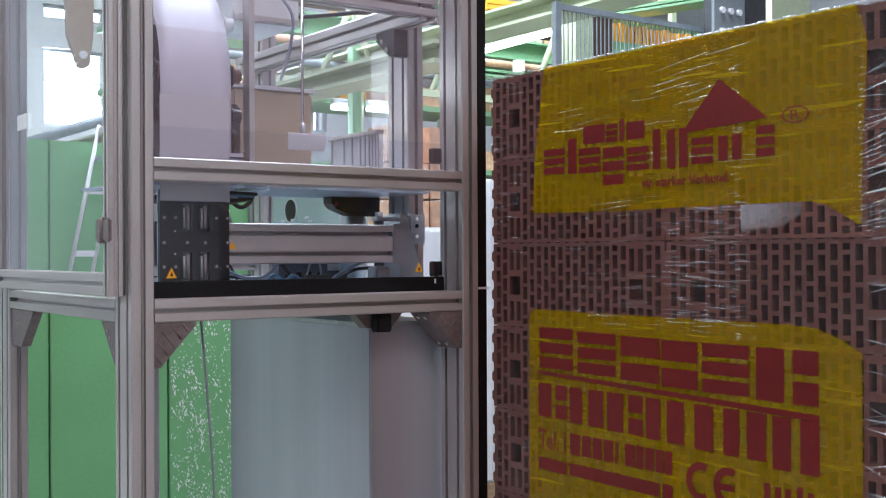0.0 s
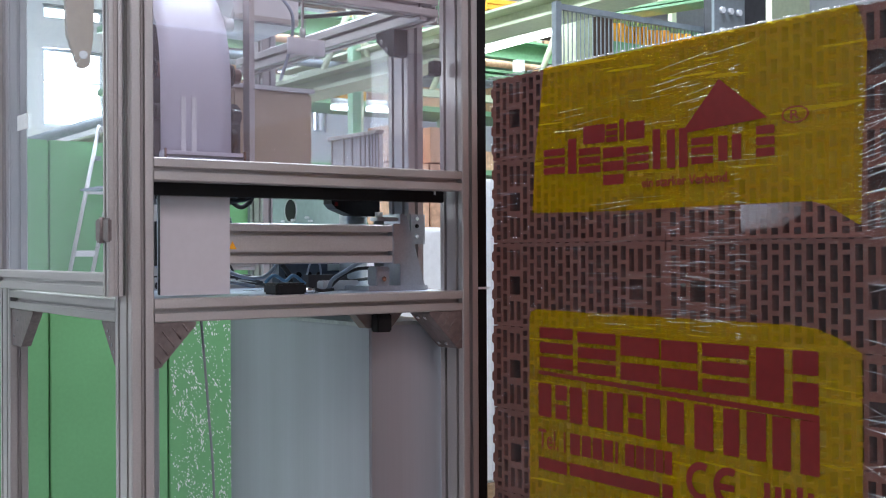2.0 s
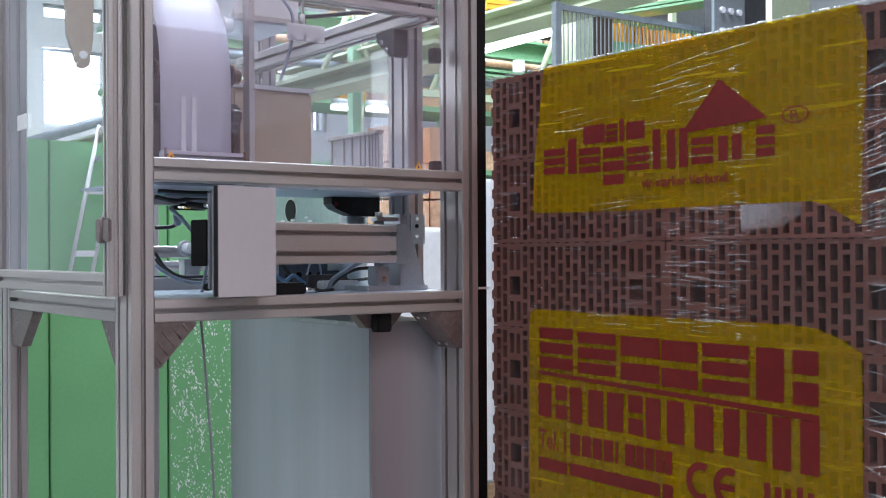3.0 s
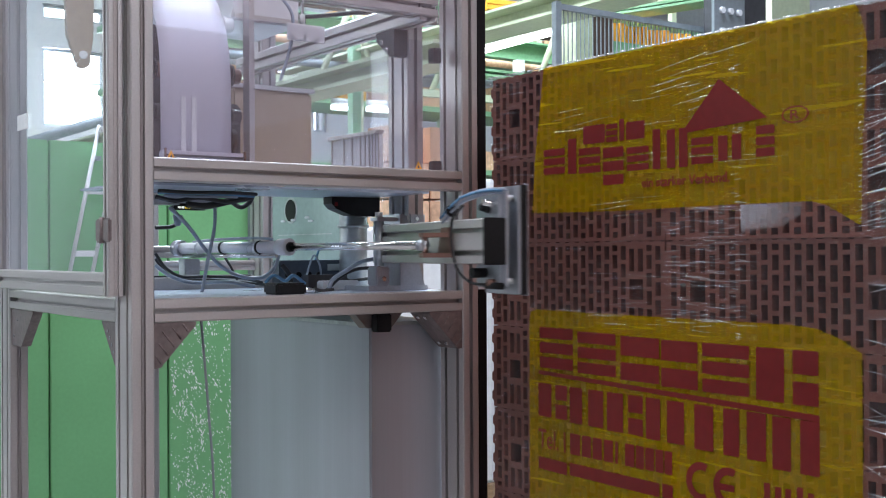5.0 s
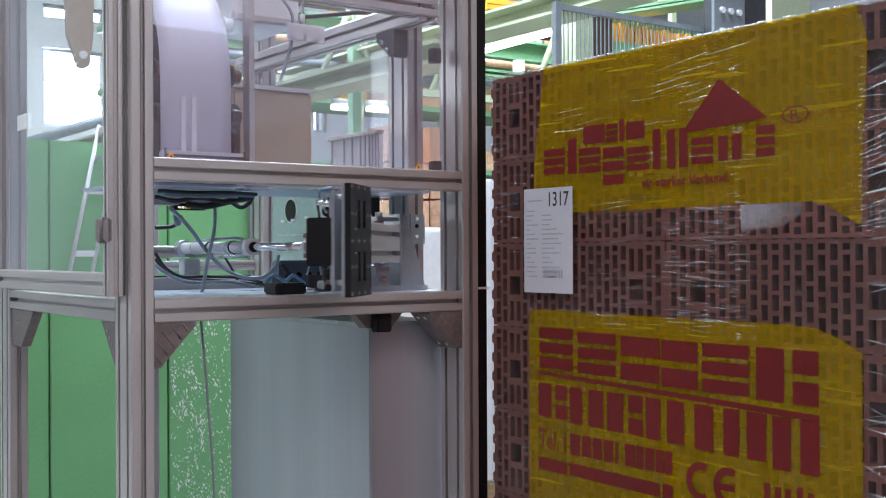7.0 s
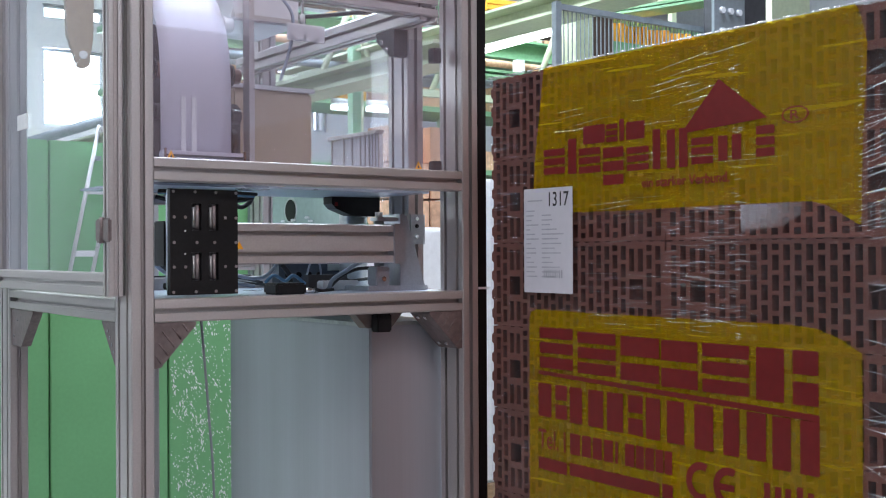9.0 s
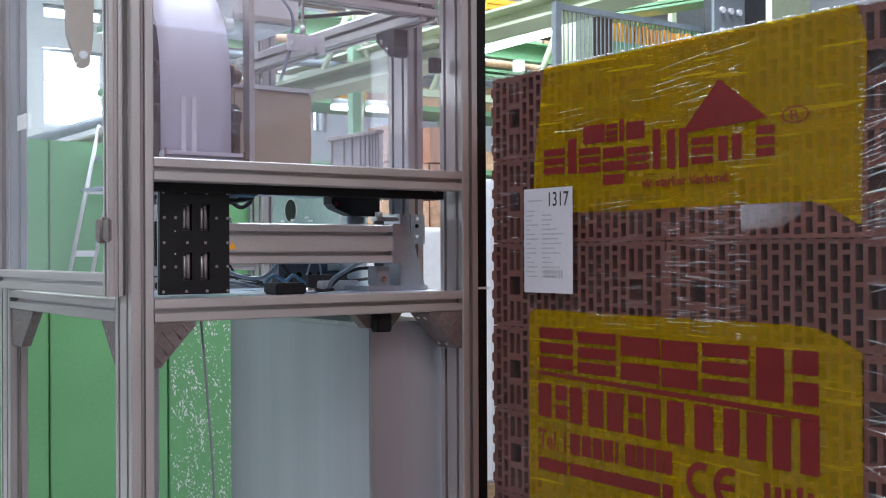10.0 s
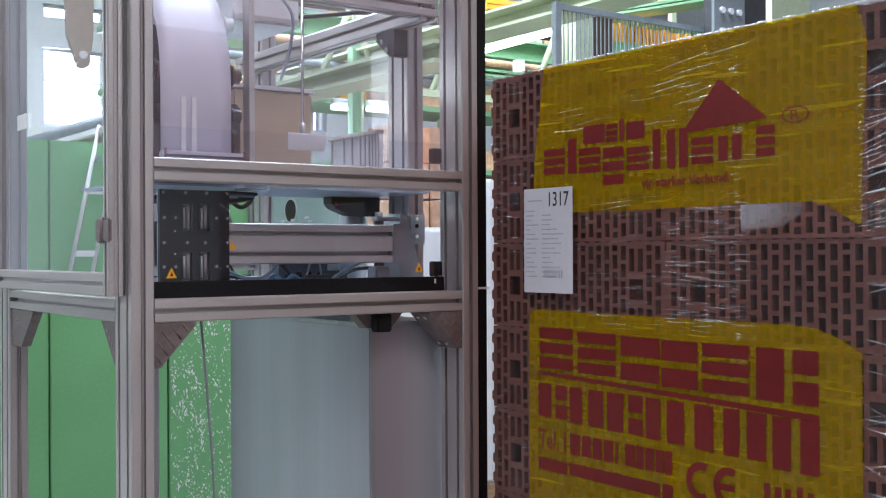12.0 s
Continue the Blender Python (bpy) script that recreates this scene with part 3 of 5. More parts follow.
def machine_frame():
    m = thing("label_machine_frame", (X0, Y0, 0), "slotted aluminium profile frame of a labelling machine with clear panes", "machine frame")
    for x in (X0 + 0.0225, X1 - 0.0225):
        part("front_post", extrusion((x, Y0 + 0.045, 0), (x, Y0 + 0.045, TOP), 0.045, 0.09, 1, 2), ALU, m)
    part("rear_post", extrusion((X0 + 0.0225, 2.95, 0), (X0 + 0.0225, 2.95, TOP), 0.045, 0.09, 1, 2), ALU, m)
    part("rear_post", extrusion((X1 - 0.0225, Y1 - 0.045, 0), (X1 - 0.0225, Y1 - 0.045, TOP), 0.045, 0.09, 1, 2), ALU, m)
    part("side_post", extrusion((X1 - 0.0225, 2.325, 1.422), (X1 - 0.0225, 2.325, TOP), 0.045, 0.09, 1, 2), ALU, m)
    for z in (1.401, 1.672, TOP - 0.0225):
        part("front_rail", extrusion((X0 + 0.0455, Y0 + 0.0225, z), (X1 - 0.0455, Y0 + 0.0225, z)), ALU, m)
    # lower and upper side rails
    for z in (1.400, TOP - 0.0225):
        part("side_rail", extrusion((X0 + 0.0225, Y0 + 0.0905, z), (X0 + 0.0225, 2.9045, z)), ALU, m)
        part("side_rail", extrusion((X1 - 0.0225, Y0 + 0.0905, z), (X1 - 0.0225, Y1 - 0.0905, z)), ALU, m)
    part("side_rail", extrusion((X1 - 0.0675, 2.16, 2.075), (X1 - 0.0675, Y1, 2.075), 0.045, 0.05), ALU, m)
    part("rear_post", extrusion((1.2, Y1 - 0.0225, 0), (1.2, Y1 - 0.0225, TOP)), ALU, m)
    for z, w in ((1.40, 0.045), (1.475, 0.03), (1.72, 0.045)):
        part("rear_rail", extrusion((1.2235, Y1 - 0.0225, z), (X1 - 0.046, Y1 - 0.0225, z), w, w), ALU, m)
    # upper cross rail behind the pane
    part("cross_rail", extrusion((1.05, 2.1725, 2.082), (X1 - 0.0455, 2.1725, 2.082)), ALU, m)
    # deck plate
    part("deck", boxed(X0 + 0.047, X1 - 0.047, Y0 + 0.0465, Y1 - 0.05, 1.413, 1.4225), DECK, m)
    # corner gussets
    ribs = [(0.815 + 0.0135 * k, 1.303 + 0.0148 * k, -0.62, 0.78, 0.016 + 0.011 * (2 - abs(k - 2))) for k in range(5)]
    gusset(m, [(0.8025, 1.378), (0.888, 1.378), (0.888, 1.372), (0.815, 1.292), (0.8025, 1.292)], 2.064, 2.14, "y", (), ribs)
    ribs = [(1.5295 - (p - 0.8025), q, -dp, dq, n) for p, q, dp, dq, n in ribs]
    g = gusset(m, [(1.5295, 1.378), (1.44, 1.378), (1.44, 1.372), (1.518, 1.292), (1.5295, 1.292)], 2.064, 2.14, "y", (), ribs)
    for x, z in ((1.449, 1.3655), (1.507, 1.3055)):
        for y in (2.09, 2.118):
            part("screw", rodded((x, y, z), (x - 0.004, y, z - 0.004), 0.0045, 8), CHROME, g)
    gusset(m, [(2.1505, 1.376), (2.24, 1.376), (2.235, 1.368), (2.165, 1.292), (2.1505, 1.292)], 0.762, 0.798, "x", [(2.155 + 0.012 * k, 1.306 + 0.013 * k) for k in range(5)])
    gusset(m, [(2.9045, 1.376), (2.72, 1.376), (2.725, 1.368), (2.82, 1.287), (2.9045, 1.287)], 0.762, 0.785, "x", [(2.88, 1.31), (2.85, 1.35)])
    bm = prism([(2.2795, 2.0495), (2.36, 2.0495), (2.36, 2.03), (2.30, 1.985), (2.2795, 1.985)], 1.49, 1.5285, "x")
    k = part("corner_bracket", bm, DARK_STEEL, m)
    for y, z in ((2.33, 2.026), (2.308, 2.004)):
        part("screw", rodded((1.4902, y, z), (1.484, y, z - 0.002), 0.006, 10), CHROME, k)
    # black edge seal and cable tie beside the front post
    part("edge_seal", boxed(X1 + 0.0003, X1 + 0.028, Y0 + 0.004, Y0 + 0.03, 0.02, TOP, bevel=0.003), RUBBER, m)
    part("cable_tie", boxed(X1 + 0.0002, X1 + 0.034, Y0, Y0 + 0.034, 1.425, 1.4305), WHITE, m)
    part("rail_cap", boxed(X0 - 0.002, X0 + 0.04, 2.9955, 3.03, 1.385, 1.43, bevel=0.003), BLACK, m)
    # clear panes
    p = part("front_pane", boxed(X0 + 0.046, X1 - 0.046, Y0 + 0.02, Y0 + 0.025, 1.695, TOP - 0.046), VEILED_GLASS, m)
    p.visible_shadow = False
    # right-hand side pane
    p = part("side_pane", boxed(X1 - 0.025, X1 - 0.02, 2.372, Y1 - 0.092, 1.60, TOP - 0.046), GLASS, m)
    p.visible_shadow = False
    # hinged side door with its own slim frame
    d = part("side_door", extrusion((X0 - 0.02, 2.10, 1.43), (X0 - 0.02, 2.10, TOP), 0.03, 0.03), ALU, m, "hinged clear door in a slim aluminium frame")
    part("door_stile", extrusion((X0 - 0.02, 2.90, 1.43), (X0 - 0.02, 2.90, TOP), 0.03, 0.045), ALU, d)
    part("door_rail", extrusion((X0 - 0.02, 2.1155, 1.452), (X0 - 0.02, 2.8765, 1.452), 0.03, 0.045), ALU, d)
    p = part("door_pane", boxed(X0 - 0.022, X0 - 0.018, 2.1155, 2.8765, 1.4755, TOP), GLASS, d)
    p.visible_shadow = False
    h = part("hinge", boxed(X0 - 0.042, X0 - 0.0355, 2.062, 2.138, 1.532, 1.577, bevel=0.003), CAST, d)
    part("pin", rodded((X0 - 0.042, 2.10, 1.53), (X0 - 0.042, 2.10, 1.579), 0.005, 10), CAST, h)
    for z in (1.815, 1.725):
        part("door_handle_screw", boxed(X0 - 0.045, X0 - 0.036, 2.905, 2.93, z, z + 0.02), BLACK, d)
    part("door_sticker", boxed(X0 - 0.024, X0 - 0.0222, 2.66, 2.74, 1.80, 1.835), WHITE, d)


def control_cabinet():
    c = thing("steel_cabinet", (1.43, 2.5, 0), "brushed stainless cabinet under the machine deck", "cabinet")
    part("body", boxed(1.34, 1.54, 2.155, 2.885, 0.05, 1.345, bevel=0.004), STAINLESS, c)
    part("lid", boxed(1.325, 1.545, 2.152, 2.895, 1.345, 1.353), STEEL, c)
    part("plinth", boxed(1.34, 1.515, 2.17, 2.88, 0, 0.05), BLACK, c)
    s = thing("deck_latch", (1.33, 2.1, 1.34), "small black latch block under the front rail", "latch")
    part("block", boxed(1.31, 1.348, 2.075, 2.102, 1.337, 1.3775, bevel=0.003), BLACK, s)
    part("shoulder", prism([(1.27, 1.3775), (1.395, 1.3775), (1.365, 1.345), (1.30, 1.345)], 2.103, 2.135, "y"), CAST, s)
    w = thing("hanging_cable", (0.9, 2.3, 0), "thin dark cable hanging below the machine deck", "cable")
    part("cable", hosed([(0.922, 2.12, 1.376), (0.929, 2.12, 1.294), (0.9382, 2.12, 1.18), (0.9484, 2.12, 1.02), (0.96, 2.13, 0.6), (0.965, 2.14, 0.02)], 0.0028, 6), GREY_STEEL, w)


# ---- label stock, printer and fittings above ----


def label_web():
    w = thing("label_web", (0.93, 2.2, 1.62), "translucent white label backing web running down to the printer", "label web")
    prof = [(2.178, 1.655), (2.178, 1.86), (2.180, 1.89), (2.186, 1.93), (2.201, 1.98), (2.238, 2.04), (2.31, 2.11), (2.42, 2.19)]
    bm = bmesh.new()
    rows = []
    for y, z in prof:
        rows.append([bm.verts.new((x, y, z)) for x in np.linspace(0.862, 1.016, 6)])
    for a, b in zip(rows, rows[1:]):
        for k in range(5):
            bm.faces.new((a[k], a[k + 1], b[k + 1], b[k])).smooth = True
    ob = part("web", bm, WEB, w)
    md = ob.modifiers.new("thickness", "SOLIDIFY")
    md.thickness = 0.0006
    r = part("roll", rodded((0.85, 2.47, 2.27), (1.03, 2.47, 2.27), 0.10, 40), PAPER, w, "white roll of label stock")
    part("core", rodded((0.84, 2.47, 2.27), (1.04, 2.47, 2.27), 0.035, 24), TAN, r)
    for z, y, mat in ((1.885, 2.205, BRASS), (2.0, 2.24, PALE), (1.80, 2.205, BLACK_ANOD)):
        r = part("guide_roller", rodded((0.845, y, z), (1.046, y, z), 0.016, 18), mat, w)
        for x in (0.852, 1.022):
            part("flange", rodded((x, y, z), (x + 0.006, y, z), 0.024 if mat is BRASS else 0.019, 20), BLACK if mat is BRASS else mat, r)
    r = part("unwind_disc", rodded((1.040, 2.262, 2.052), (1.0435, 2.262, 2.052), 0.045, 32), PALE, w, "pale guide disc beside the roll")
    part("hub", rodded((1.0436, 2.262, 2.052), (1.049, 2.262, 2.052), 0.012, 16), GREY_STEEL, r)
    p = thing("label_printer", (0.93, 2.3, 1.64), "grey label printer head with a slotted outlet tray", "printer")
    part("side_plate", boxed(1.052, 1.064, 2.165, 2.195, 1.655, 2.3), ALU, p)
    part("side_plate", boxed(0.825, 0.835, 2.2, 2.375, 1.655, 2.3), ALU_PLATE, p)
    part("head", boxed(0.84, 1.062, 2.225, 2.34, 1.655, 1.83, bevel=0.006), DARK_STEEL, p)
    part("upper_head", boxed(0.84, 1.055, 2.34, 2.40, 1.83, 2.02, bevel=0.006), DARK_STEEL, p)
    part("outlet_tray", boxed(0.855, 1.03, 2.140, 2.172, 1.693, 1.7165, bevel=0.002), WEB, p, "pale outlet tray with a dark tear bar")
    part("tear_bar", boxed(0.859, 1.026, 2.137, 2.1398, 1.7045, 1.7085), DARK_STEEL, p)
    for k in range(13):
        part("tray_pin", rodded((0.865 + k * 0.0128, 2.1375, 1.7005), (0.865 + k * 0.0128, 2.1399, 1.7005), 0.0018, 8), DARK_STEEL, p)
    for x in (0.8555, 1.027):
        part("tray_end", boxed(x - 0.0015, x + 0.0015, 2.134, 2.1395, 1.693, 1.72), BRASS, p)
    for x in (0.905, 0.928):
        part("guide_strip", boxed(x, x + 0.010, 2.1752, 2.1772, 1.70, 1.83), PALE, p)
    part("motor", rodded((1.035, 2.24, 1.75), (1.048, 2.24, 1.75), 0.03, 20), BLACK, p)
    # tan cover, control box and finned drive
    b = thing("tan_cover", (1.22, 2.35, 1.64), "tan sheet-metal cover box inside the machine", "cover")
    part("body", boxed(1.10, 1.305, 2.35, 2.55, 1.70, 1.887, bevel=0.006), TAN, b)
    part("lid", boxed(1.096, 1.309, 2.346, 2.554, 1.887, 1.896), PALE, b)
    f = thing("finned_drive", (1.48, 2.42, 1.655), "pale grey drive with upright cooling fins", "drive")
    part("body", boxed(1.458, 1.468, 2.297, 2.527, 1.655, 1.795), PALE, f)
    for y in (2.297, 2.311, 2.325, 2.34, 2.358, 2.38, 2.42, 2.46, 2.52):
        part("fin", boxed(1.4545, 1.4578, y, y + 0.0025, 1.655, 1.797), ALU, f)
    part("top_edge", boxed(1.446, 1.471, 2.294, 2.53, 1.7972, 1.806, bevel=0.002), ALU, f)
    c = thing("control_box", (1.2, 2.35, 2.04), "pale grey control box hung at the top of the machine", "control box")
    part("body", boxed(1.09, 1.26, 2.33, 2.55, 2.035, 2.13, bevel=0.004), PALE, c)
    part("front_strip", boxed(1.095, 1.255, 2.326, 2.3298, 2.038, 2.05), ALU, c)
    part("hanger", boxed(1.15, 1.19, 2.42, 2.46, 2.13, TOP - 0.045), ALU, c)
    s = thing("printer_shelf", (1.15, 2.5, 1.64), "aluminium shelf plate that carries the printer", "shelf")
    part("plate", boxed(X0 + 0.046, X1 - 0.046, 2.19, 2.5, 1.6495, 1.6545), DECK, s)
    cable = thing("control_cable", (1.2, 2.4, 1.9), "dark cables along the upper side rail", "cable")
    part("cable", hosed([(1.08, 2.6, 2.06), (1.12, 2.62, 2.10), (1.25, 2.62, 2.11), (1.40, 2.55, 2.115), (1.485, 2.4, 2.112)], 0.006, 8), CABLE, cable)
    part("cable", hosed([(1.19, 2.3, 2.10), (1.215, 2.28, 2.05), (1.21, 2.28, 1.98), (1.185, 2.28, 1.90)], 0.004, 8), HOSE, cable)


# ---- working bay ----
PIVOT = (1.4023, 2.2135, 1.4225)


def deck_line(line, r, mat, label):
    """One hose or cable in the working bay."""
    kind = "cable" if mat is CABLE else "hose"
    h = thing("deck_" + kind, line[0], label, kind)
    part("line", hosed(line, r, 8, 6), mat, h)


def bay_fittings():
    b = thing("pivot_bracket", (1.45, 2.21, 1.4225), "milled aluminium pivot bracket with a triangular stiffener", "bracket")
    part("base", boxed(1.36, 1.525, 2.19, 2.30, 1.4225, 1.434, bevel=0.002), ALU_PLATE, b)
    part("stiffener", prism([(1.452, 1.434), (1.519, 1.434), (1.468, 1.597), (1.452, 1.597)], 2.196, 2.204, "y"), ALU_PLATE, b)
    part("back_plate", boxed(1.446, 1.4518, 2.19, 2.275, 1.434, 1.60), ALU_PLATE, b)
    k = part("bearing_block", boxed(1.383, 1.42, 2.194, 2.235, 1.434, 1.478, bevel=0.003), ALU_PLATE, b)
    part("bolt", rodded((1.40, 2.187, 1.45), (1.40, 2.19, 1.45), 0.006, 8), CHROME, k)
    k = part("bearing_block", boxed(1.388, 1.4458, 2.196, 2.232, 1.5835, 1.592, bevel=0.002), ALU_PLATE, b)
    part("pin", rodded((1.4023, 2.2135, 1.592), (1.4023, 2.2135, 1.604), 0.009, 16), STEEL, b)
    s = part("switch_plate", boxed(1.487, 1.5265, 2.206, 2.212, 1.53, 1.60), ALU_PLATE, b)
    for z in (1.59, 1.573, 1.548):
        part("screw", rodded((1.503, 2.2035, z), (1.503, 2.2059, z), 0.005, 8), CHROME if z != 1.573 else BLACK, s)
    p = thing("mounting_plate", (1.5, 2.75, 1.4225), "grey-green mounting plate with a dark round opening", "plate")
    part("plate", boxed(1.50, 1.506, 2.56, 2.94, 1.4225, 1.70), TEAL, p)
    bm = bmesh.new()
    rod(bm, (1.4985, 2.827, 1.63), (1.4999, 2.827, 1.63), 0.037, 28)
    part("ring", bm, STEEL, p)
    part("opening", rodded((1.4975, 2.827, 1.63), (1.4984, 2.827, 1.63), 0.031, 28), BLACK, p)
    for y, z in ((2.80, 1.60), (2.72, 1.605), (2.70, 1.595), (2.86, 1.598)):
        part("clip", boxed(1.494, 1.4999, y, y + 0.02, z, z + 0.006, bevel=0.001), PALE, p)
    for z0, z1 in ((1.56, 1.563), (1.532, 1.534)):
        part("crease", boxed(1.498, 1.4999, 2.60, 2.90, z0, z1), STEEL, p)
    q = thing("black_sensor_head", (1.47, 2.45, 1.6), "black sensor housing with a sloped underside, hung under the shelf", "sensor")
    part("housing", prism([(1.397, 1.6494), (1.536, 1.6494), (1.536, 1.602), (1.455, 1.603), (1.41, 1.619), (1.397, 1.632)], 2.42, 2.462, "y"), BLACK, q)
    part("red_mark", boxed(1.405, 1.413, 2.4185, 2.4199, 1.626, 1.636), RED, q)
    q = thing("drive_motor", (1.475, 2.52, 1.4225), "grey upright motor body on the deck", "motor")
    part("barrel", rodded((1.506, 2.50, 1.4225), (1.506, 2.50, 1.6425), 0.036, 28), STEEL, q)
    part("flange", rodded((1.506, 2.50, 1.575), (1.506, 2.50, 1.583), 0.041, 28), STEEL, q)
    q = thing("junction_box", (1.125, 2.155, 1.4225), "small flat black junction box on the deck", "box")
    part("box", boxed(1.092, 1.165, 2.125, 2.185, 1.4228, 1.447, bevel=0.004), BLACK, q)
    part("plug", rodded((1.165, 2.15, 1.432), (1.195, 2.15, 1.430), 0.006, 10), CHROME, q)
    # Pale block drawn for a bright strip of reflection behind the hose.
    q = thing("bright_strip_block", (1.37, 2.37, 1.4225), "pale block in place of a bright reflected strip on the deck", "valve block")
    part("block", boxed(1.33, 1.43, 2.345, 2.38, 1.4228, 1.444, bevel=0.003), PALE, q)
    part("manifold", boxed(1.31, 1.42, 2.385, 2.41, 1.4228, 1.458, bevel=0.002), DARK_STEEL, q)
    q = thing("cable_tray", (1.0, 2.62, 1.4225), "low aluminium cable tray along the back of the deck", "tray")
    part("tray", boxed(0.86, 1.40, 2.60, 2.66, 1.4228, 1.452, bevel=0.002), ALU, q)
    # Black box added to darken the rear, for a dark band of cables.
    q = thing("dark_cable_band", (1.05, 2.68, 1.4225), "black box in place of a dark band of cables along the back of the deck", "cable duct")
    part("trough", boxed(0.86, 1.30, 2.668, 2.70, 1.4228, 1.448, bevel=0.002), BLACK, q)
    part("cover", boxed(0.86, 1.30, 2.666, 2.702, 1.4482, 1.456, bevel=0.002), DARK_STEEL, q)
    # Dark box put in for shade on the lower plate; its fittings are added.
    q = thing("shade_box", (1.43, 2.56, 1.4225), "dark slate box in place of shade at the back of the deck", "control unit")
    part("body", boxed(1.318, 1.545, 2.545, 2.59, 1.4228, 1.492, bevel=0.004), SHADE_TONE, q)
    for x in (1.34, 1.37, 1.40, 1.43):
        part("socket", rodded((x, 2.541, 1.455), (x, 2.545, 1.455), 0.008, 12), BLACK, q)
    part("rating_plate", boxed(1.455, 1.51, 2.5442, 2.545, 1.465, 1.482), STEEL, q)
    q = thing("feed_sensor", (1.05, 2.5, 1.61), "feed sensor with lit yellow and white indicators", "sensor")
    part("bracket", boxed(0.98, 1.13, 2.49, 2.53, 1.628, 1.6428, bevel=0.002), ALU_PLATE, q)
    part("bar", boxed(1.02, 1.10, 2.493, 2.515, 1.612, 1.6279, bevel=0.003), BLACK, q)
    for k in range(5):
        part("indicator", boxed(1.028 + 0.009 * k, 1.034 + 0.009 * k, 2.4915, 2.4929, 1.616, 1.6205), LED_WHITE if k < 2 else LED_YELLOW, q)
    part("nozzle", rodded((1.03, 2.5, 1.60), (1.03, 2.5, 1.575), 0.012, 14, 0.006), HOSE, q)
    part("cover", boxed(0.93, 1.02, 2.45, 2.4895, 1.622, 1.6428, bevel=0.004), ALU_PLATE, q)
    deck_line([(0.990, 2.450, 1.616), (1.035, 2.450, 1.573), (1.080, 2.450, 1.516), (1.121, 2.450, 1.477), (1.173, 2.450, 1.454), (1.222, 2.450, 1.453), (1.255, 2.450, 1.476), (1.266, 2.450, 1.506)], 0.0045, HOSE, "grey air hose looping over the deck")
    deck_line([(0.976, 2.500, 1.511), (1.000, 2.500, 1.478), (1.040, 2.500, 1.457), (1.106, 2.500, 1.456), (1.187, 2.500, 1.452), (1.247, 2.500, 1.439)], 0.0038, CABLE, "black cable lying along the deck")
    deck_line([(0.984, 2.520, 1.498), (1.012, 2.520, 1.465), (1.060, 2.520, 1.448), (1.131, 2.520, 1.447), (1.205, 2.520, 1.440), (1.266, 2.520, 1.433)], 0.0038, CABLE, "black cable lying along the deck")
    deck_line([(1.077, 2.400, 1.644), (1.078, 2.400, 1.576), (1.062, 2.400, 1.501), (1.046, 2.400, 1.421)], 0.004, HOSE, "grey air hose hanging to the deck")
    deck_line([(1.317, 2.300, 1.421), (1.328, 2.300, 1.447), (1.361, 2.300, 1.466), (1.413, 2.300, 1.490), (1.488, 2.300, 1.500)], 0.005, HOSE, "grey air hose to the pivot")
    deck_line([(1.322, 2.320, 1.420), (1.358, 2.320, 1.451), (1.401, 2.320, 1.470), (1.456, 2.320, 1.474), (1.501, 2.320, 1.471)], 0.0045, CABLE, "black cable to the pivot")
    deck_line([(1.440, 2.600, 1.419), (1.447, 2.600, 1.478), (1.462, 2.600, 1.522)], 0.003, BLUE_HOSE, "thin blue air hose")
    deck_line([(1.015, 2.600, 1.573), (1.056, 2.600, 1.576), (1.082, 2.600, 1.594)], 0.005, CABLE, "black cable to the feed sensor")
    deck_line([(1.183, 2.550, 1.641), (1.213, 2.550, 1.624), (1.236, 2.550, 1.635), (1.246, 2.550, 1.652)], 0.006, CABLE, "black cable under the shelf")
    deck_line([(1.180, 2.350, 1.443), (1.202, 2.350, 1.459), (1.231, 2.350, 1.446), (1.253, 2.350, 1.458), (1.283, 2.350, 1.438)], 0.004, BLUE_HOSE, "blue air hose by the junction box")
    deck_line([(1.417, 2.450, 1.430), (1.442, 2.450, 1.448), (1.467, 2.450, 1.440), (1.500, 2.450, 1.443), (1.534, 2.450, 1.446)], 0.004, CABLE, "black cable behind the pale block")
    deck_line([(0.904, 2.300, 1.640), (0.968, 2.300, 1.641), (1.060, 2.300, 1.640), (1.128, 2.300, 1.638)], 0.004, BLUE_HOSE, "blue hoses under the shelf")
    deck_line([(0.919, 2.350, 1.634), (0.963, 2.350, 1.626), (1.018, 2.350, 1.634), (1.083, 2.350, 1.627), (1.146, 2.350, 1.636)], 0.005, CABLE, "black cables under the shelf")
    deck_line([(1.010, 2.400, 1.621), (1.057, 2.400, 1.618), (1.113, 2.400, 1.630), (1.163, 2.400, 1.640)], 0.008, CABLE, "black cable bundle under the shelf")
    deck_line([(0.917, 2.300, 1.635), (0.994, 2.300, 1.634), (1.087, 2.300, 1.635)], 0.003, HOSE, "grey hose under the shelf")
    deck_line([(0.957, 2.450, 1.484), (0.989, 2.450, 1.461), (1.044, 2.450, 1.444), (1.128, 2.450, 1.444), (1.201, 2.450, 1.432)], 0.0045, HOSE, "grey air hose lying on the deck")
    deck_line([(1.171, 2.550, 1.502), (1.189, 2.550, 1.474), (1.204, 2.550, 1.445)], 0.003, CABLE, "black cable by the rear rail")
    deck_line([(1.276, 2.450, 1.481), (1.294, 2.450, 1.459), (1.300, 2.450, 1.435)], 0.006, CABLE, "black plug cable on the deck")
    deck_line([(1.354, 2.480, 1.438), (1.367, 2.480, 1.480), (1.380, 2.480, 1.505), (1.396, 2.480, 1.479), (1.402, 2.480, 1.430)], 0.0025, HOSE, "thin hoses standing on the deck")
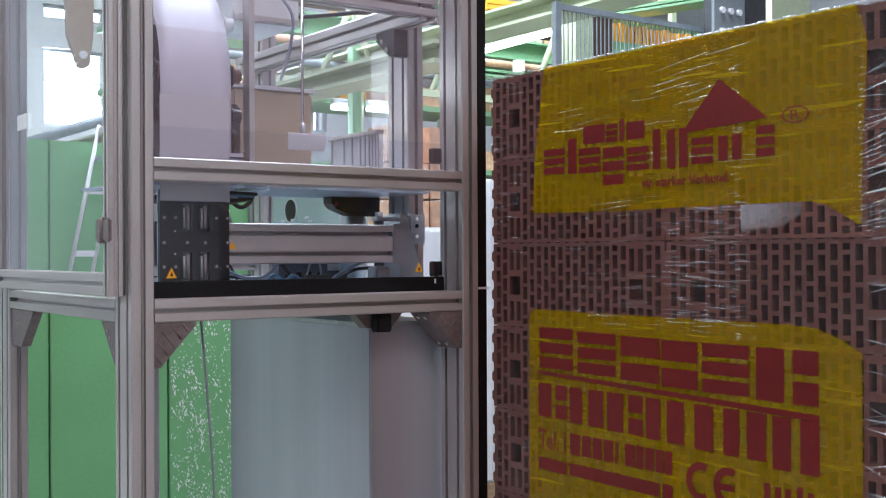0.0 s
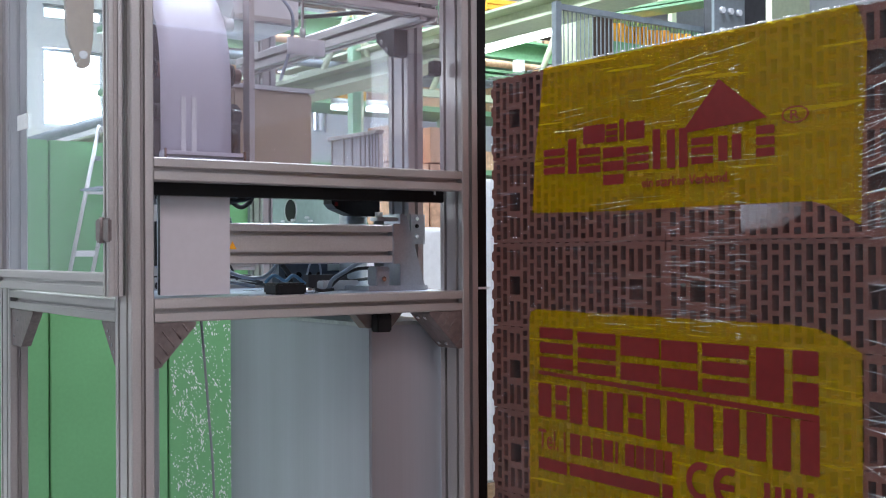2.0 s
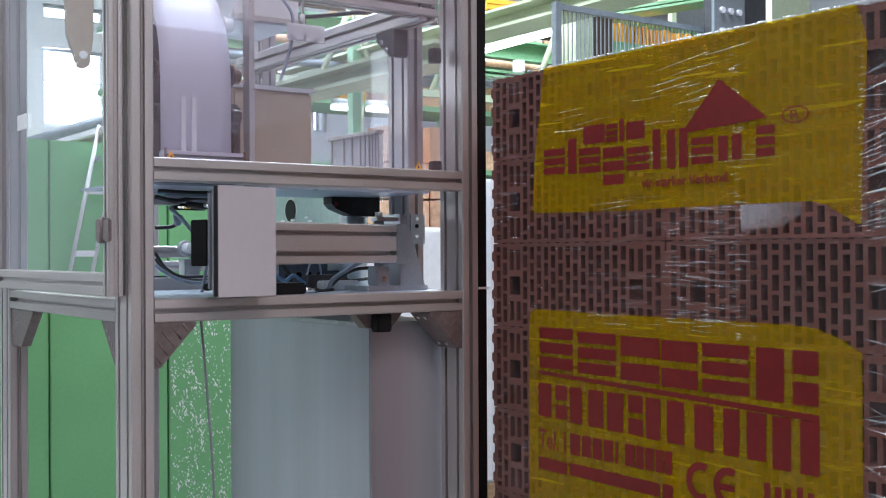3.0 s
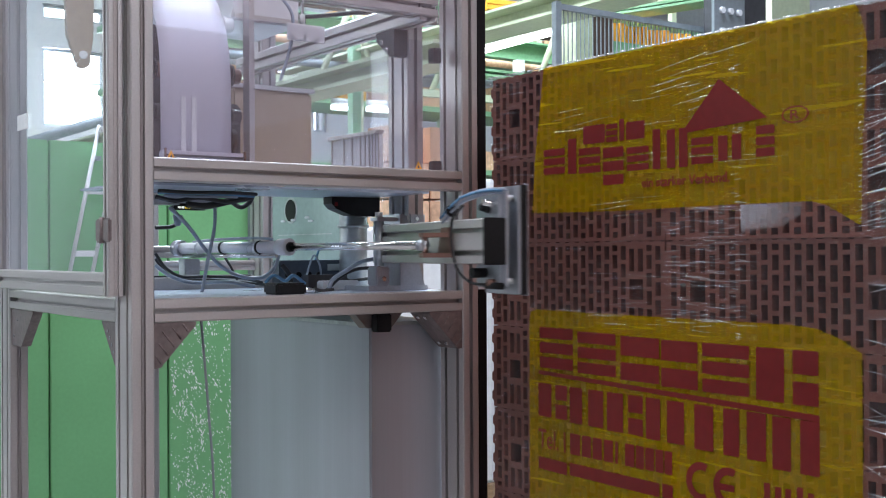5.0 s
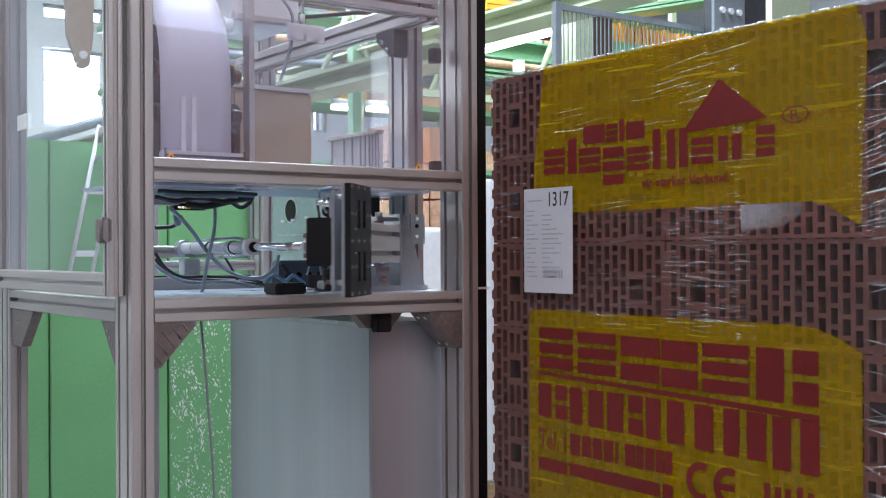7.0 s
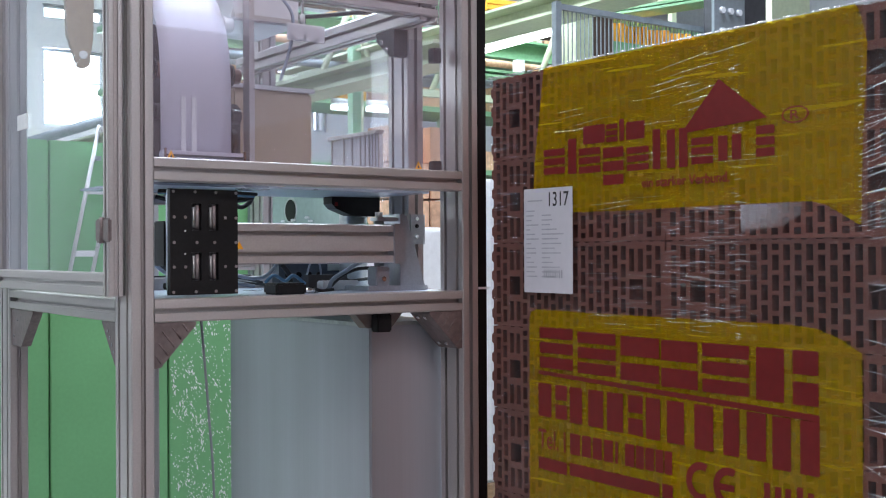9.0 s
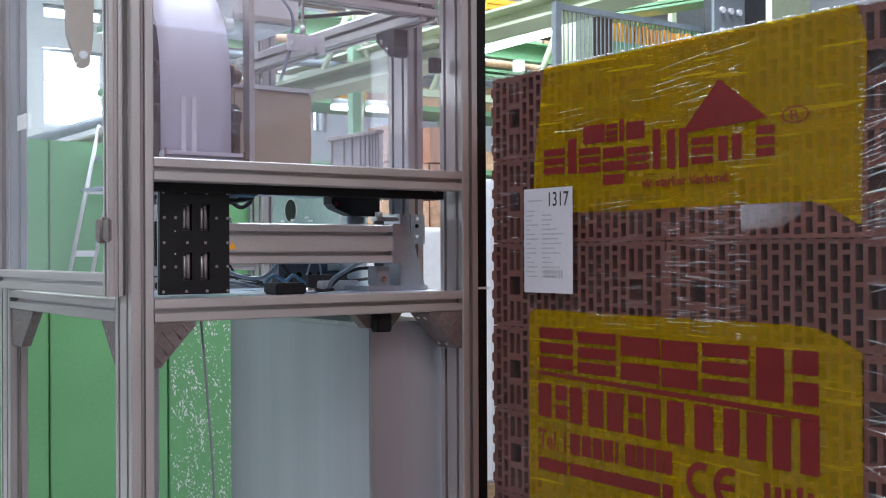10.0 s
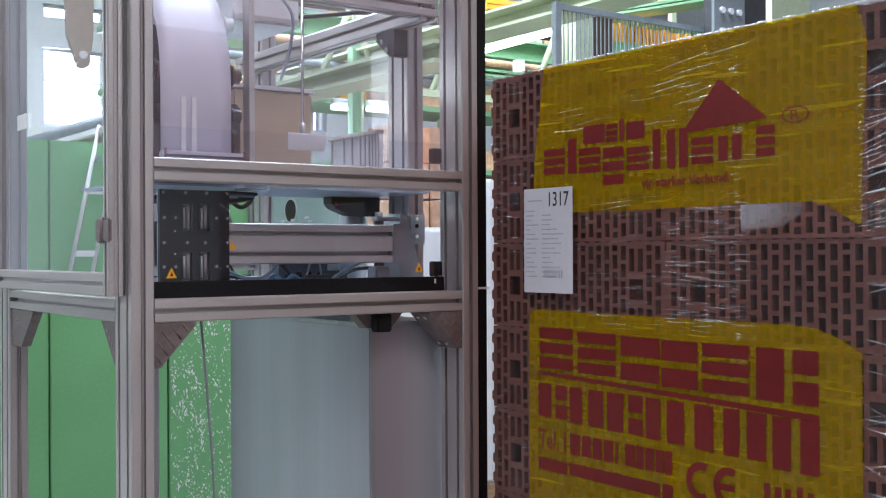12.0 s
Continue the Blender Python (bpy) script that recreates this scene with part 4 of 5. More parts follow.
    deck_line([(1.228, 2.250, 1.423), (1.252, 2.250, 1.429), (1.272, 2.250, 1.424), (1.302, 2.250, 1.427)], 0.004, CABLE, "black cable from the junction box")
    deck_line([(0.897, 2.280, 1.643), (0.972, 2.280, 1.641), (1.064, 2.280, 1.643), (1.125, 2.280, 1.641)], 0.004, CABLE, "black cables under the shelf")


def applicator_arm():
    a = thing("applicator_arm", PIVOT, "aluminium swing arm with a black vacuum label pad", "swing arm")
    part("beam", extrusion((0.8512, 2.1881, 1.5305), (1.437, 2.1881, 1.5305), 0.045, 0.087, 1, 2), ALU, a)
    part("end_cap", boxed(0.8455, 0.851, 2.1646, 2.2116, 1.486, 1.575, bevel=0.002), BLACK, a)
    part("hub", rodded((1.4023, 2.2135, 1.479), (1.4023, 2.2135, 1.583), 0.012, 20), STEEL, a)
    part("back_plate", boxed(0.848, 0.978, 2.1586, 2.1644, 1.442, 1.625, bevel=0.001), ALU_PLATE, a)
    for x in (0.862, 0.962):
        for z in (1.455, 1.612):
            part("spring_post", rodded((x, 2.1425, z), (x, 2.1585, z), 0.006, 12), STEEL, a)
    part("front_plate", boxed(0.8393, 0.9853, 2.1366, 2.1424, 1.430, 1.636, bevel=0.001), ALU_PLATE, a)
    # black pad with four vacuum slots
    xs = (0.8385, 0.885, 0.9055, 0.922, 0.943, 0.9861)
    zs = (1.429, 1.457, 1.512, 1.556, 1.6085, 1.637)
    open_cells = {(1, 1), (3, 1), (1, 3), (3, 3)}
    bm = bmesh.new()
    ya, yb = 2.1245, 2.1364
    for p in range(5):
        for q in range(5):
            if (p, q) in open_cells:
                continue
            x0, x1, z0, z1 = xs[p], xs[p + 1], zs[q], zs[q + 1]
            quad(bm, (x0, ya, z0), (x1, ya, z0), (x1, ya, z1), (x0, ya, z1))
            quad(bm, (x0, yb, z0), (x0, yb, z1), (x1, yb, z1), (x1, yb, z0))
            for dp, dq, c0, c1 in ((-1, 0, (x0, z0), (x0, z1)), (1, 0, (x1, z1), (x1, z0)), (0, -1, (x1, z0), (x0, z0)), (0, 1, (x0, z1), (x1, z1))):
                n = (p + dp, q + dq)
                if n in open_cells or not (0 <= n[0] < 5 and 0 <= n[1] < 5):
                    quad(bm, (c0[0], ya, c0[1]), (c1[0], ya, c1[1]), (c1[0], yb, c1[1]), (c0[0], yb, c0[1]))
    bmesh.ops.remove_doubles(bm, verts=bm.verts, dist=1e-5)
    bmesh.ops.recalc_face_normals(bm, faces=bm.faces)
    pad = part("pad", bm, BLACK_ANOD, a, "black vacuum pad with four slots")
    cols = {1.6315: (0.8455, 0.892, 0.937, 0.982), 1.5815: (0.8475, 0.871, 0.958, 0.982), 1.532: (0.847, 0.8955, 0.934, 0.982), 1.484: (0.847, 0.871, 0.958, 0.982), 1.435: (0.8455, 0.8935, 0.937, 0.982)}
    for z, row in cols.items():
        for x in row:
            part("screw", rodded((x, 2.1236, z), (x, 2.1246, z), 0.0032, 10), DULL_ZINC, pad)
    for z in (1.5545, 1.5095):
        part("vacuum_port", rodded((0.870, 2.1236, z), (0.870, 2.1246, z), 0.0018, 8), PALE, pad)
    for x0 in (0.8852, 0.9222):
        for z0, z1 in ((1.4575, 1.5115), (1.5565, 1.608)):
            k = part("suction_cell", boxed(x0, x0 + 0.0201, 2.1335, 2.136, z0, z1), DARK_STEEL, pad)
            part("spring", rodded((x0 + 0.006, 2.131, z0 + 0.004), (x0 + 0.006, 2.131, z1 - 0.006), 0.0026, 10), STEEL, k)
            part("plunger", rodded((x0 + 0.014, 2.132, z0 + 0.002), (x0 + 0.014, 2.132, z1 - 0.002), 0.004, 12), DULL_ZINC, k)
    part("indicator", rodded((0.8998, 2.1290, 1.5972), (0.8998, 2.1335, 1.5972), 0.0022, 10), LED_RED, pad, "small red indicator")
    part("end_clamp", boxed(1.408, 1.4425, 2.1625, 2.2135, 1.4845, 1.5765, bevel=0.002), ALU_PLATE, a)
    # clevis on the far side of the beam
    c = part("clevis", prism([(0.985, 1.50), (1.055, 1.50), (1.035, 1.56), (1.0, 1.56)], 2.2107, 2.2165, "y"), BRASS, a, "brown coated clevis bracket")
    for z in (1.500, 1.540):
        part("clevis_ear", prism([(0.975, 2.2166), (1.056, 2.2166), (1.027, 2.268), (1.004, 2.268)], z, z + 0.009, "z"), BRASS, c)
    part("clevis_pin", rodded((1.0153, 2.2595, 1.505), (1.0153, 2.2595, 1.548), 0.006, 12), CHROME, c)
    b = part("cable_bracket", boxed(0.862, 0.92, 2.1646, 2.172, 1.576, 1.618), ALU_PLATE, a)
    part("fitting", rodded((0.875, 2.172, 1.60), (0.875, 2.20, 1.605), 0.006, 10), CHROME, b)
    part("fitting", rodded((0.905, 2.172, 1.592), (0.905, 2.19, 1.598), 0.008, 10), BLACK, b)
    for dy, dz, mat in ((0.0, 0.0, HOSE), (-0.008, 0.007, HOSE), (0.004, 0.009, BLUE_HOSE), (-0.004, 0.014, HOSE)):
        part("hose", hosed([(1.03, 2.215 + dy, 1.57 + dz), (0.99, 2.215 + dy, 1.588 + dz), (0.94, 2.21 + dy, 1.607 + dz), (0.88, 2.19 + dy, 1.62 + dz * 0.7), (0.855, 2.165 + dy, 1.622 + dz * 0.5)], 0.0026, 8), mat, a)
    part("hose_tie", rodded((0.992, 2.212, 1.5915), (0.988, 2.212, 1.593), 0.013, 14), BLACK, a)
    part("hose", hosed([(0.93, 2.215, 1.60), (0.965, 2.222, 1.575), (0.97, 2.222, 1.53), (0.962, 2.215, 1.48), (0.93, 2.2, 1.452), (0.895, 2.18, 1.448)], 0.0028, 8), CABLE, a)
    lower = part("lower_bracket", prism([(0.86, 1.4855), (0.94, 1.4855), (0.94, 1.455), (0.91, 1.44), (0.86, 1.44)], 2.1646, 2.170, "y"), ALU_PLATE, a)
    part("fitting", rodded((0.925, 2.17, 1.47), (0.925, 2.20, 1.47), 0.010, 10), BLACK, lower)
    part("fitting", rodded((0.885, 2.17, 1.452), (0.885, 2.185, 1.452), 0.007, 10), BRASS, lower)
    part("cable_plug", rodded((0.90, 2.18, 1.446), (0.85, 2.172, 1.446), 0.007, 10), BLACK, lower)
    w = part("warning_mark", prism([(1.003, 1.519), (1.021, 1.519), (1.012, 1.5355)], 2.1650, 2.1653, "y"), WARN, a)
    return a


CYL_BASE = (1.119, 2.643, 1.524)


def air_cylinder():
    """Drawn along +x from its base, turned afterwards."""
    bx, by, bz = CYL_BASE
    c = thing("air_cylinder", CYL_BASE, "aluminium air cylinder with clamped hoses", "cylinder")
    part("barrel", rodded((bx - 0.03, by, bz), (bx + 0.355, by, bz), 0.0135, 20), SILVER, c)
    part("guide_tube", rodded((bx - 0.03, by + 0.004, bz - 0.019), (bx + 0.34, by + 0.004, bz - 0.019), 0.005, 12), CHROME, c)
    part("front_head", rodded((bx + 0.3552, by, bz), (bx + 0.392, by, bz), 0.0185, 20, 0.0195), SILVER, c)
    part("seal", rodded((bx + 0.3922, by, bz), (bx + 0.402, by, bz), 0.0115, 20, 0.0105), BLACK, c)
    part("rear_head", rodded((bx - 0.055, by, bz), (bx - 0.0302, by, bz), 0.02, 20), ALU_PLATE, c)
    for t in (0.04, 0.14, 0.28):
        part("clamp", rodded((bx + t, by, bz), (bx + t + 0.006, by, bz), 0.0155, 20), BLACK if t > 0.1 else PALE, c)
    part("hose", hosed([(bx + 0.33, by, bz + 0.018), (bx + 0.25, by + 0.01, bz + 0.022), (bx + 0.1, by + 0.012, bz + 0.02), (bx, by + 0.012, bz + 0.015)], 0.0035, 8), HOSE, c)
    r = part("piston_rod", rodded((bx - 0.0, by, bz), (bx + 0.45, by, bz), 0.0085, 14), CHROME, c)
    part("rod_eye", rodded((bx + 0.435, by, bz), (bx + 0.452, by, bz), 0.012, 12), ALU_PLATE, r)
    s = thing("cylinder_stand", (bx, by, 1.4225), "aluminium stand that carries the air cylinder", "stand")
    part("post", boxed(bx - 0.02, bx + 0.02, by - 0.02, by + 0.02, 1.4226, 1.498, bevel=0.002), ALU_PLATE, s)
    part("side_bar", extrusion((0.985, 2.72, 1.515), (bx + 0.02, 2.72, 1.515), 0.03, 0.03), ALU, s)
    part("foot", boxed(bx - 0.05, bx + 0.05, by + 0.0205, 2.70, 1.4226, 1.432), ALU_PLATE, s)
    return c, r


def safety_door():
    d = thing("sliding_guard", (1.166, 2.11, 1.4214), "clear sliding guard with a black bottom bar", "guard door")
    part("bar", boxed(0.808, 1.512, 2.1065, 2.1175, 1.4224, 1.4555, bevel=0.002), BLACK, d)
    p = part("pane", boxed(0.811, 1.510, 2.1095, 2.1135, 1.4557, 1.76), GUARD_GLASS, d)
    p.visible_shadow = False
    for z in (1.4557, 1.715):
        k = part("slide_shoe", boxed(1.488, 1.512, 2.1136, 2.135, z, z + 0.034, bevel=0.002), BLACK, d)
    part("lug", boxed(1.483, 1.487, 2.1045, 2.1064, 1.44, 1.45), PALE, d)
    for x, z in ((0.856, 1.462), (1.443, 1.466)):
        part("warning_sticker", prism([(x - 0.011, z), (x + 0.011, z), (x, z + 0.021)], 2.1090, 2.1094, "y"), WARN, d)
        part("sticker_mark", prism([(x - 0.003, z + 0.004), (x + 0.003, z + 0.004), (x, z + 0.013)], 2.1085, 2.1089, "y"), INK, d)
    b = part("lift_bracket", boxed(1.115, 1.205, 2.1136, 2.1176, 1.728, 1.764, bevel=0.001), PALE, d)
    for x in (1.127, 1.155, 1.183):
        part("bolt", rodded((x, 2.1078, 1.738), (x, 2.1094, 1.738), 0.004, 12), STEEL, b)
    part("lift_rod", rodded((1.155, 2.1225, 1.752), (1.155, 2.1225, 2.06), 0.0035, 10), CHROME, b)
    part("rod_end", rodded((1.155, 2.1225, 1.764), (1.155, 2.1225, 1.785), 0.006, 10), STEEL, b)
    return d


def label_sheet():
    """At rest on the pad: printed side towards the pad, blank side out."""
    cx, y, z0, z1 = 0.9123, 2.1231, 1.4275, 1.6385
    s = thing("shipping_label", (cx, y, 1.533), "white printed paper label with a bold number", "label")
    part("sheet", boxed(cx - 0.074, cx + 0.074, y - 0.0003, y, z0, z1), PAPER, s)
    # printing on the pad side, reading along -x
    m = Matrix(((-1, 0, 0, 0), (0, 0, 1, 0), (0, 1, 0, 0), (0, 0, 0, 1)))
    part("number", lettering("1317", 0.040, Matrix.Translation((cx + 0.002, y + 0.0004, 1.602)) @ m @ Matrix.Diagonal((0.82, 1, 1, 1)), 0.012), INK, s)
    rnd = random.Random(9)
    for col, x0 in enumerate((cx + 0.066, cx + 0.018)):
        for k in range(15):
            z = 1.592 - k * 0.0095
            if col and k < 1:
                continue
            w = rnd.uniform(0.012, 0.042) if col == 0 else rnd.uniform(0.02, 0.07)
            part("text_line", boxed(x0 - w, x0, y + 0.0002, y + 0.0004, z, z + 0.0028), FAINT, s)
    part("header_line", boxed(cx + 0.016, cx + 0.062, y + 0.0002, y + 0.0004, 1.6125, 1.6155), FAINT, s)
    for k in range(9):
        x = cx + 0.012 - k * 0.0065
        part("code_bar", boxed(x - 0.002 - 0.001 * (k % 3), x, y + 0.0002, y + 0.0004, 1.458, 1.474), FAINT, s)
    return s


# ---- brick pallet ----
FACE = 1.5
LAYERS, LAYER, BASE = 10, 0.175, 0.13
FAR, NEAR = 1.910, 0.914


def brick_mesh():
    """A hollow clay block, its perforated side towards -x: staggered upright slots, two grip holes, toothed ends."""
    L, H, D, hole = 0.4955, 0.1725, 0.247, 0.22
    n, rows = 22, 5
    pitch = (L - 0.012) / n
    bm = bmesh.new()

    def q(y0, y1, z0, z1):
        quad(bm, (0, y1, z0), (0, y0, z0), (0, y0, z1), (0, y1, z1))

    def pit(y0, y1, z0, z1):
        for a, b in (((y0, z0), (y1, z0)), ((y1, z0), (y1, z1)), ((y1, z1), (y0, z1)), ((y0, z1), (y0, z0))):
            quad(bm, (0, *a), (0, *b), (hole, *b), (hole, *a))
        quad(bm, (hole, y0, z0), (hole, y1, z0), (hole, y1, z1), (hole, y0, z1))
    q(-L / 2, -L / 2 + 0.006, 0, H)
    q(L / 2 - 0.006, L / 2, 0, H)
    rp = (H - 0.008) / rows
    for c in range(n):
        y0 = -L / 2 + 0.006 + c * pitch
        y1 = y0 + pitch
        m = pitch * 0.2
        bands = []
        if c in (2, 3, 18, 19):
            bands = [(0.012, 0.052, m), (0.066, 0.104, 0.0), (0.118, 0.160, m)]
        else:
            for r in range(rows + 1):
                a = 0.008 + (r - (0.5 if c % 2 else 0)) * rp
                b = a + rp - 0.0075
                a, b = max(a, 0.006), min(b, H - 0.006)
                if b - a > 0.008:
                    bands.append((a, b, m))
        z = 0.0
        for a, b, g in bands:
            q(y0, y1, z, a)
            if g:
                q(y0, y0 + g, a, b)
                q(y1 - g, y1, a, b)
                pit(y0 + g, y1 - g, a, b)
            else:
                e0, e1 = (m, 0) if c in (2, 18) else (0, m)
                if e0:
                    q(y0, y0 + e0, a, b)
                if e1:
                    q(y1 - e1, y1, a, b)
                pit(y0 + e0, y1 - e1, a, b)
            z = b
        q(y0, y1, z, H)
    y0, y1 = -L / 2, L / 2
    quad(bm, (0, y0, 0), (D, y0, 0), (D, y0, H), (0, y0, H))
    quad(bm, (0, y1, 0), (0, y1, H), (D, y1, H), (D, y1, 0))
    quad(bm, (0, y0, 0), (0, y1, 0), (D, y1, 0), (D, y0, 0))
    quad(bm, (0, y0, H), (D, y0, H), (D, y1, H), (0, y1, H))
    quad(bm, (D, y0, 0), (D, y1, 0), (D, y1, H), (D, y0, H))
    # teeth on the ends, low ribs on top
    for s in (-1, 1):
        for k in range(4):
            z = 0.012 + k * 0.0405 + (0.02 if s < 0 else 0.0)
            if z + 0.024 > H:
                continue
            a, b = s * L / 2, s * (L / 2 + 0.006)
            pts = [(a, z), (b, z + 0.004), (b, z + 0.02), (a, z + 0.024)]
            lo = [bm.verts.new((0.0, p, t)) for p, t in pts]
            hi = [bm.verts.new((D, p, t)) for p, t in pts]
            for j in range(4):
                bm.faces.new((lo[j - 1], lo[j], hi[j], hi[j - 1]))
            bm.faces.new(lo)
    for k in range(17):
        y = y0 + 0.008 + k * 0.0285
        pts = [(y, H), (y + 0.003, H + 0.0022), (y + 0.017, H + 0.0022), (y + 0.02, H)]
        lo = [bm.verts.new((0.0, p, t)) for p, t in pts]
        hi = [bm.verts.new((D, p, t)) for p, t in pts]
        for j in range(4):
            bm.faces.new((lo[j - 1], lo[j], hi[j], hi[j - 1]))
        bm.faces.new(lo)
    bmesh.ops.recalc_face_normals(bm, faces=bm.faces)
    mesh = bpy.data.meshes.new("brick")
    bm.to_mesh(mesh)
    bm.free()
    mesh.materials.append(BRICK)
    return mesh


def sheet(name, pts, x, mat, parent, label=""):
    """A thin film on the stack's face: a shape of (y, z) pairs."""
    bm = bmesh.new()
    bm.faces.new([bm.verts.new((x, y, z)) for y, z in pts])
    bmesh.ops.recalc_face_normals(bm, faces=bm.faces)
    return part(name, bm, mat, parent, label)


def arc(cy, cz, ry, rz, a0, a1, n=8):
    return [(cy + ry * math.cos(radians(a)), cz + rz * math.sin(radians(a))) for a in np.linspace(a0, a1, n)]


def creases(parent, top):
    """Folds standing up in the stretch film: thin, slightly bent half-round ridges."""
    rnd = random.Random(21)
    bm = bmesh.new()

    def ridge(y, z, length, slope, r):
        n = 7
        ring = []
        bend = rnd.uniform(-0.1, 0.1)
        for k in range(n):
            t = k / (n - 1)
            w = r * math.sin(math.pi * (0.06 + 0.88 * t))
            yy = y - length * t
            zz = z + slope * length * t + bend * length * t * (1 - t)
            ring.append([bm.verts.new((FACE - 0.0046 - w * math.sin(a), yy, zz + w * 1.3 * math.cos(a))) for a in np.linspace(0, math.pi, 5)])
        for a, b in zip(ring, ring[1:]):
            for k in range(4):
                bm.faces.new((a[k], a[k + 1], b[k + 1], b[k])).smooth = True
    for k in range(16):  # fan at the near end
        ridge(1.008 + rnd.uniform(0, 0.012), 1.535 + k * 0.0105 + rnd.uniform(-0.004, 0.004), rnd.uniform(0.05, 0.11), rnd.uniform(0.1, 0.38), rnd.uniform(0.0007, 0.0017))
    for k in range(9):
        ridge(1.01, 1.10 + 0.045 * k + rnd.uniform(-0.01, 0.01), rnd.uniform(0.04, 0.09), rnd.uniform(-0.5, 0.1), rnd.uniform(0.0006, 0.0014))
    for k in range(55):  # ends of a film band
        z = rnd.uniform(1.36, 1.86)
        ridge(1.245 + rnd.uniform(0.0, 0.02), z, rnd.uniform(0.008, 0.022), rnd.uniform(-0.2, 0.2), rnd.uniform(0.0004, 0.0010))
    for k in range(70):  # across the middle
        y = rnd.uniform(1.27, 1.72)
        z = rnd.uniform(1.37, 1.80)
        if 1.612 < z < 1.65:
            continue
        ridge(y, z, rnd.uniform(0.02, 0.16), rnd.uniform(-0.02, 0.09), rnd.uniform(0.0002, 0.0006))
    for k in range(70):  # small waves below the upper print
        ridge(rnd.uniform(1.26, 1.42), rnd.uniform(1.37, 1.59), rnd.uniform(0.015, 0.07), rnd.uniform(-0.08, 0.08), rnd.uniform(0.0004, 0.0009))
    for k in range(8):  # slanting folds near the top
        ridge(rnd.uniform(1.30, 1.45), 1.755 + k * 0.013, rnd.uniform(0.08, 0.16), rnd.uniform(0.08, 0.2), rnd.uniform(0.0006, 0.0013))
    for k in range(45):  # far end
        ridge(rnd.uniform(1.84, 1.915), rnd.uniform(1.5, top), rnd.uniform(0.02, 0.07), rnd.uniform(-0.1, 0.1), rnd.uniform(0.0003, 0.0008))
    for k in range(22):  # streaks beside the prints at the near end
        ridge(1.006 + rnd.uniform(-0.01, 0.006), rnd.uniform(1.1, top), rnd.uniform(0.03, 0.085), rnd.uniform(-0.1, 0.35), rnd.uniform(0.0005, 0.0013))
    for k in range(26):  # fine ripple along the edge of a band
        ridge(1.016, 1.56 + k * 0.012 + rnd.uniform(-0.004, 0.004), 0.009, rnd.uniform(-0.1, 0.2), rnd.uniform(0.0003, 0.0007))
    edge = bmesh.new()
    y = NEAR
    while y < FAR:  # bunched film along the top edge
        w, r = rnd.uniform(0.006, 0.022), rnd.uniform(0.0008, 0.0022)
        rod(edge, (FACE - 0.004, y, top + 0.002 + rnd.uniform(0, 0.001)), (FACE - 0.004, y + w, top + 0.002 + rnd.uniform(0, 0.001)), r, 6, r * 0.7)
        y += w + rnd.choice((0.0, 0.001, 0.004, 0.009))
    e = tagged(part("film_rim", edge, RIM, parent, "whitish bunched rim of the stretch film"), kind="stuff")
    e.visible_shadow = False
    f = tagged(part("folded_film", bm, FOLD, parent, "shiny folds of the stretch film"), kind="stuff")
    f.visible_shadow = False


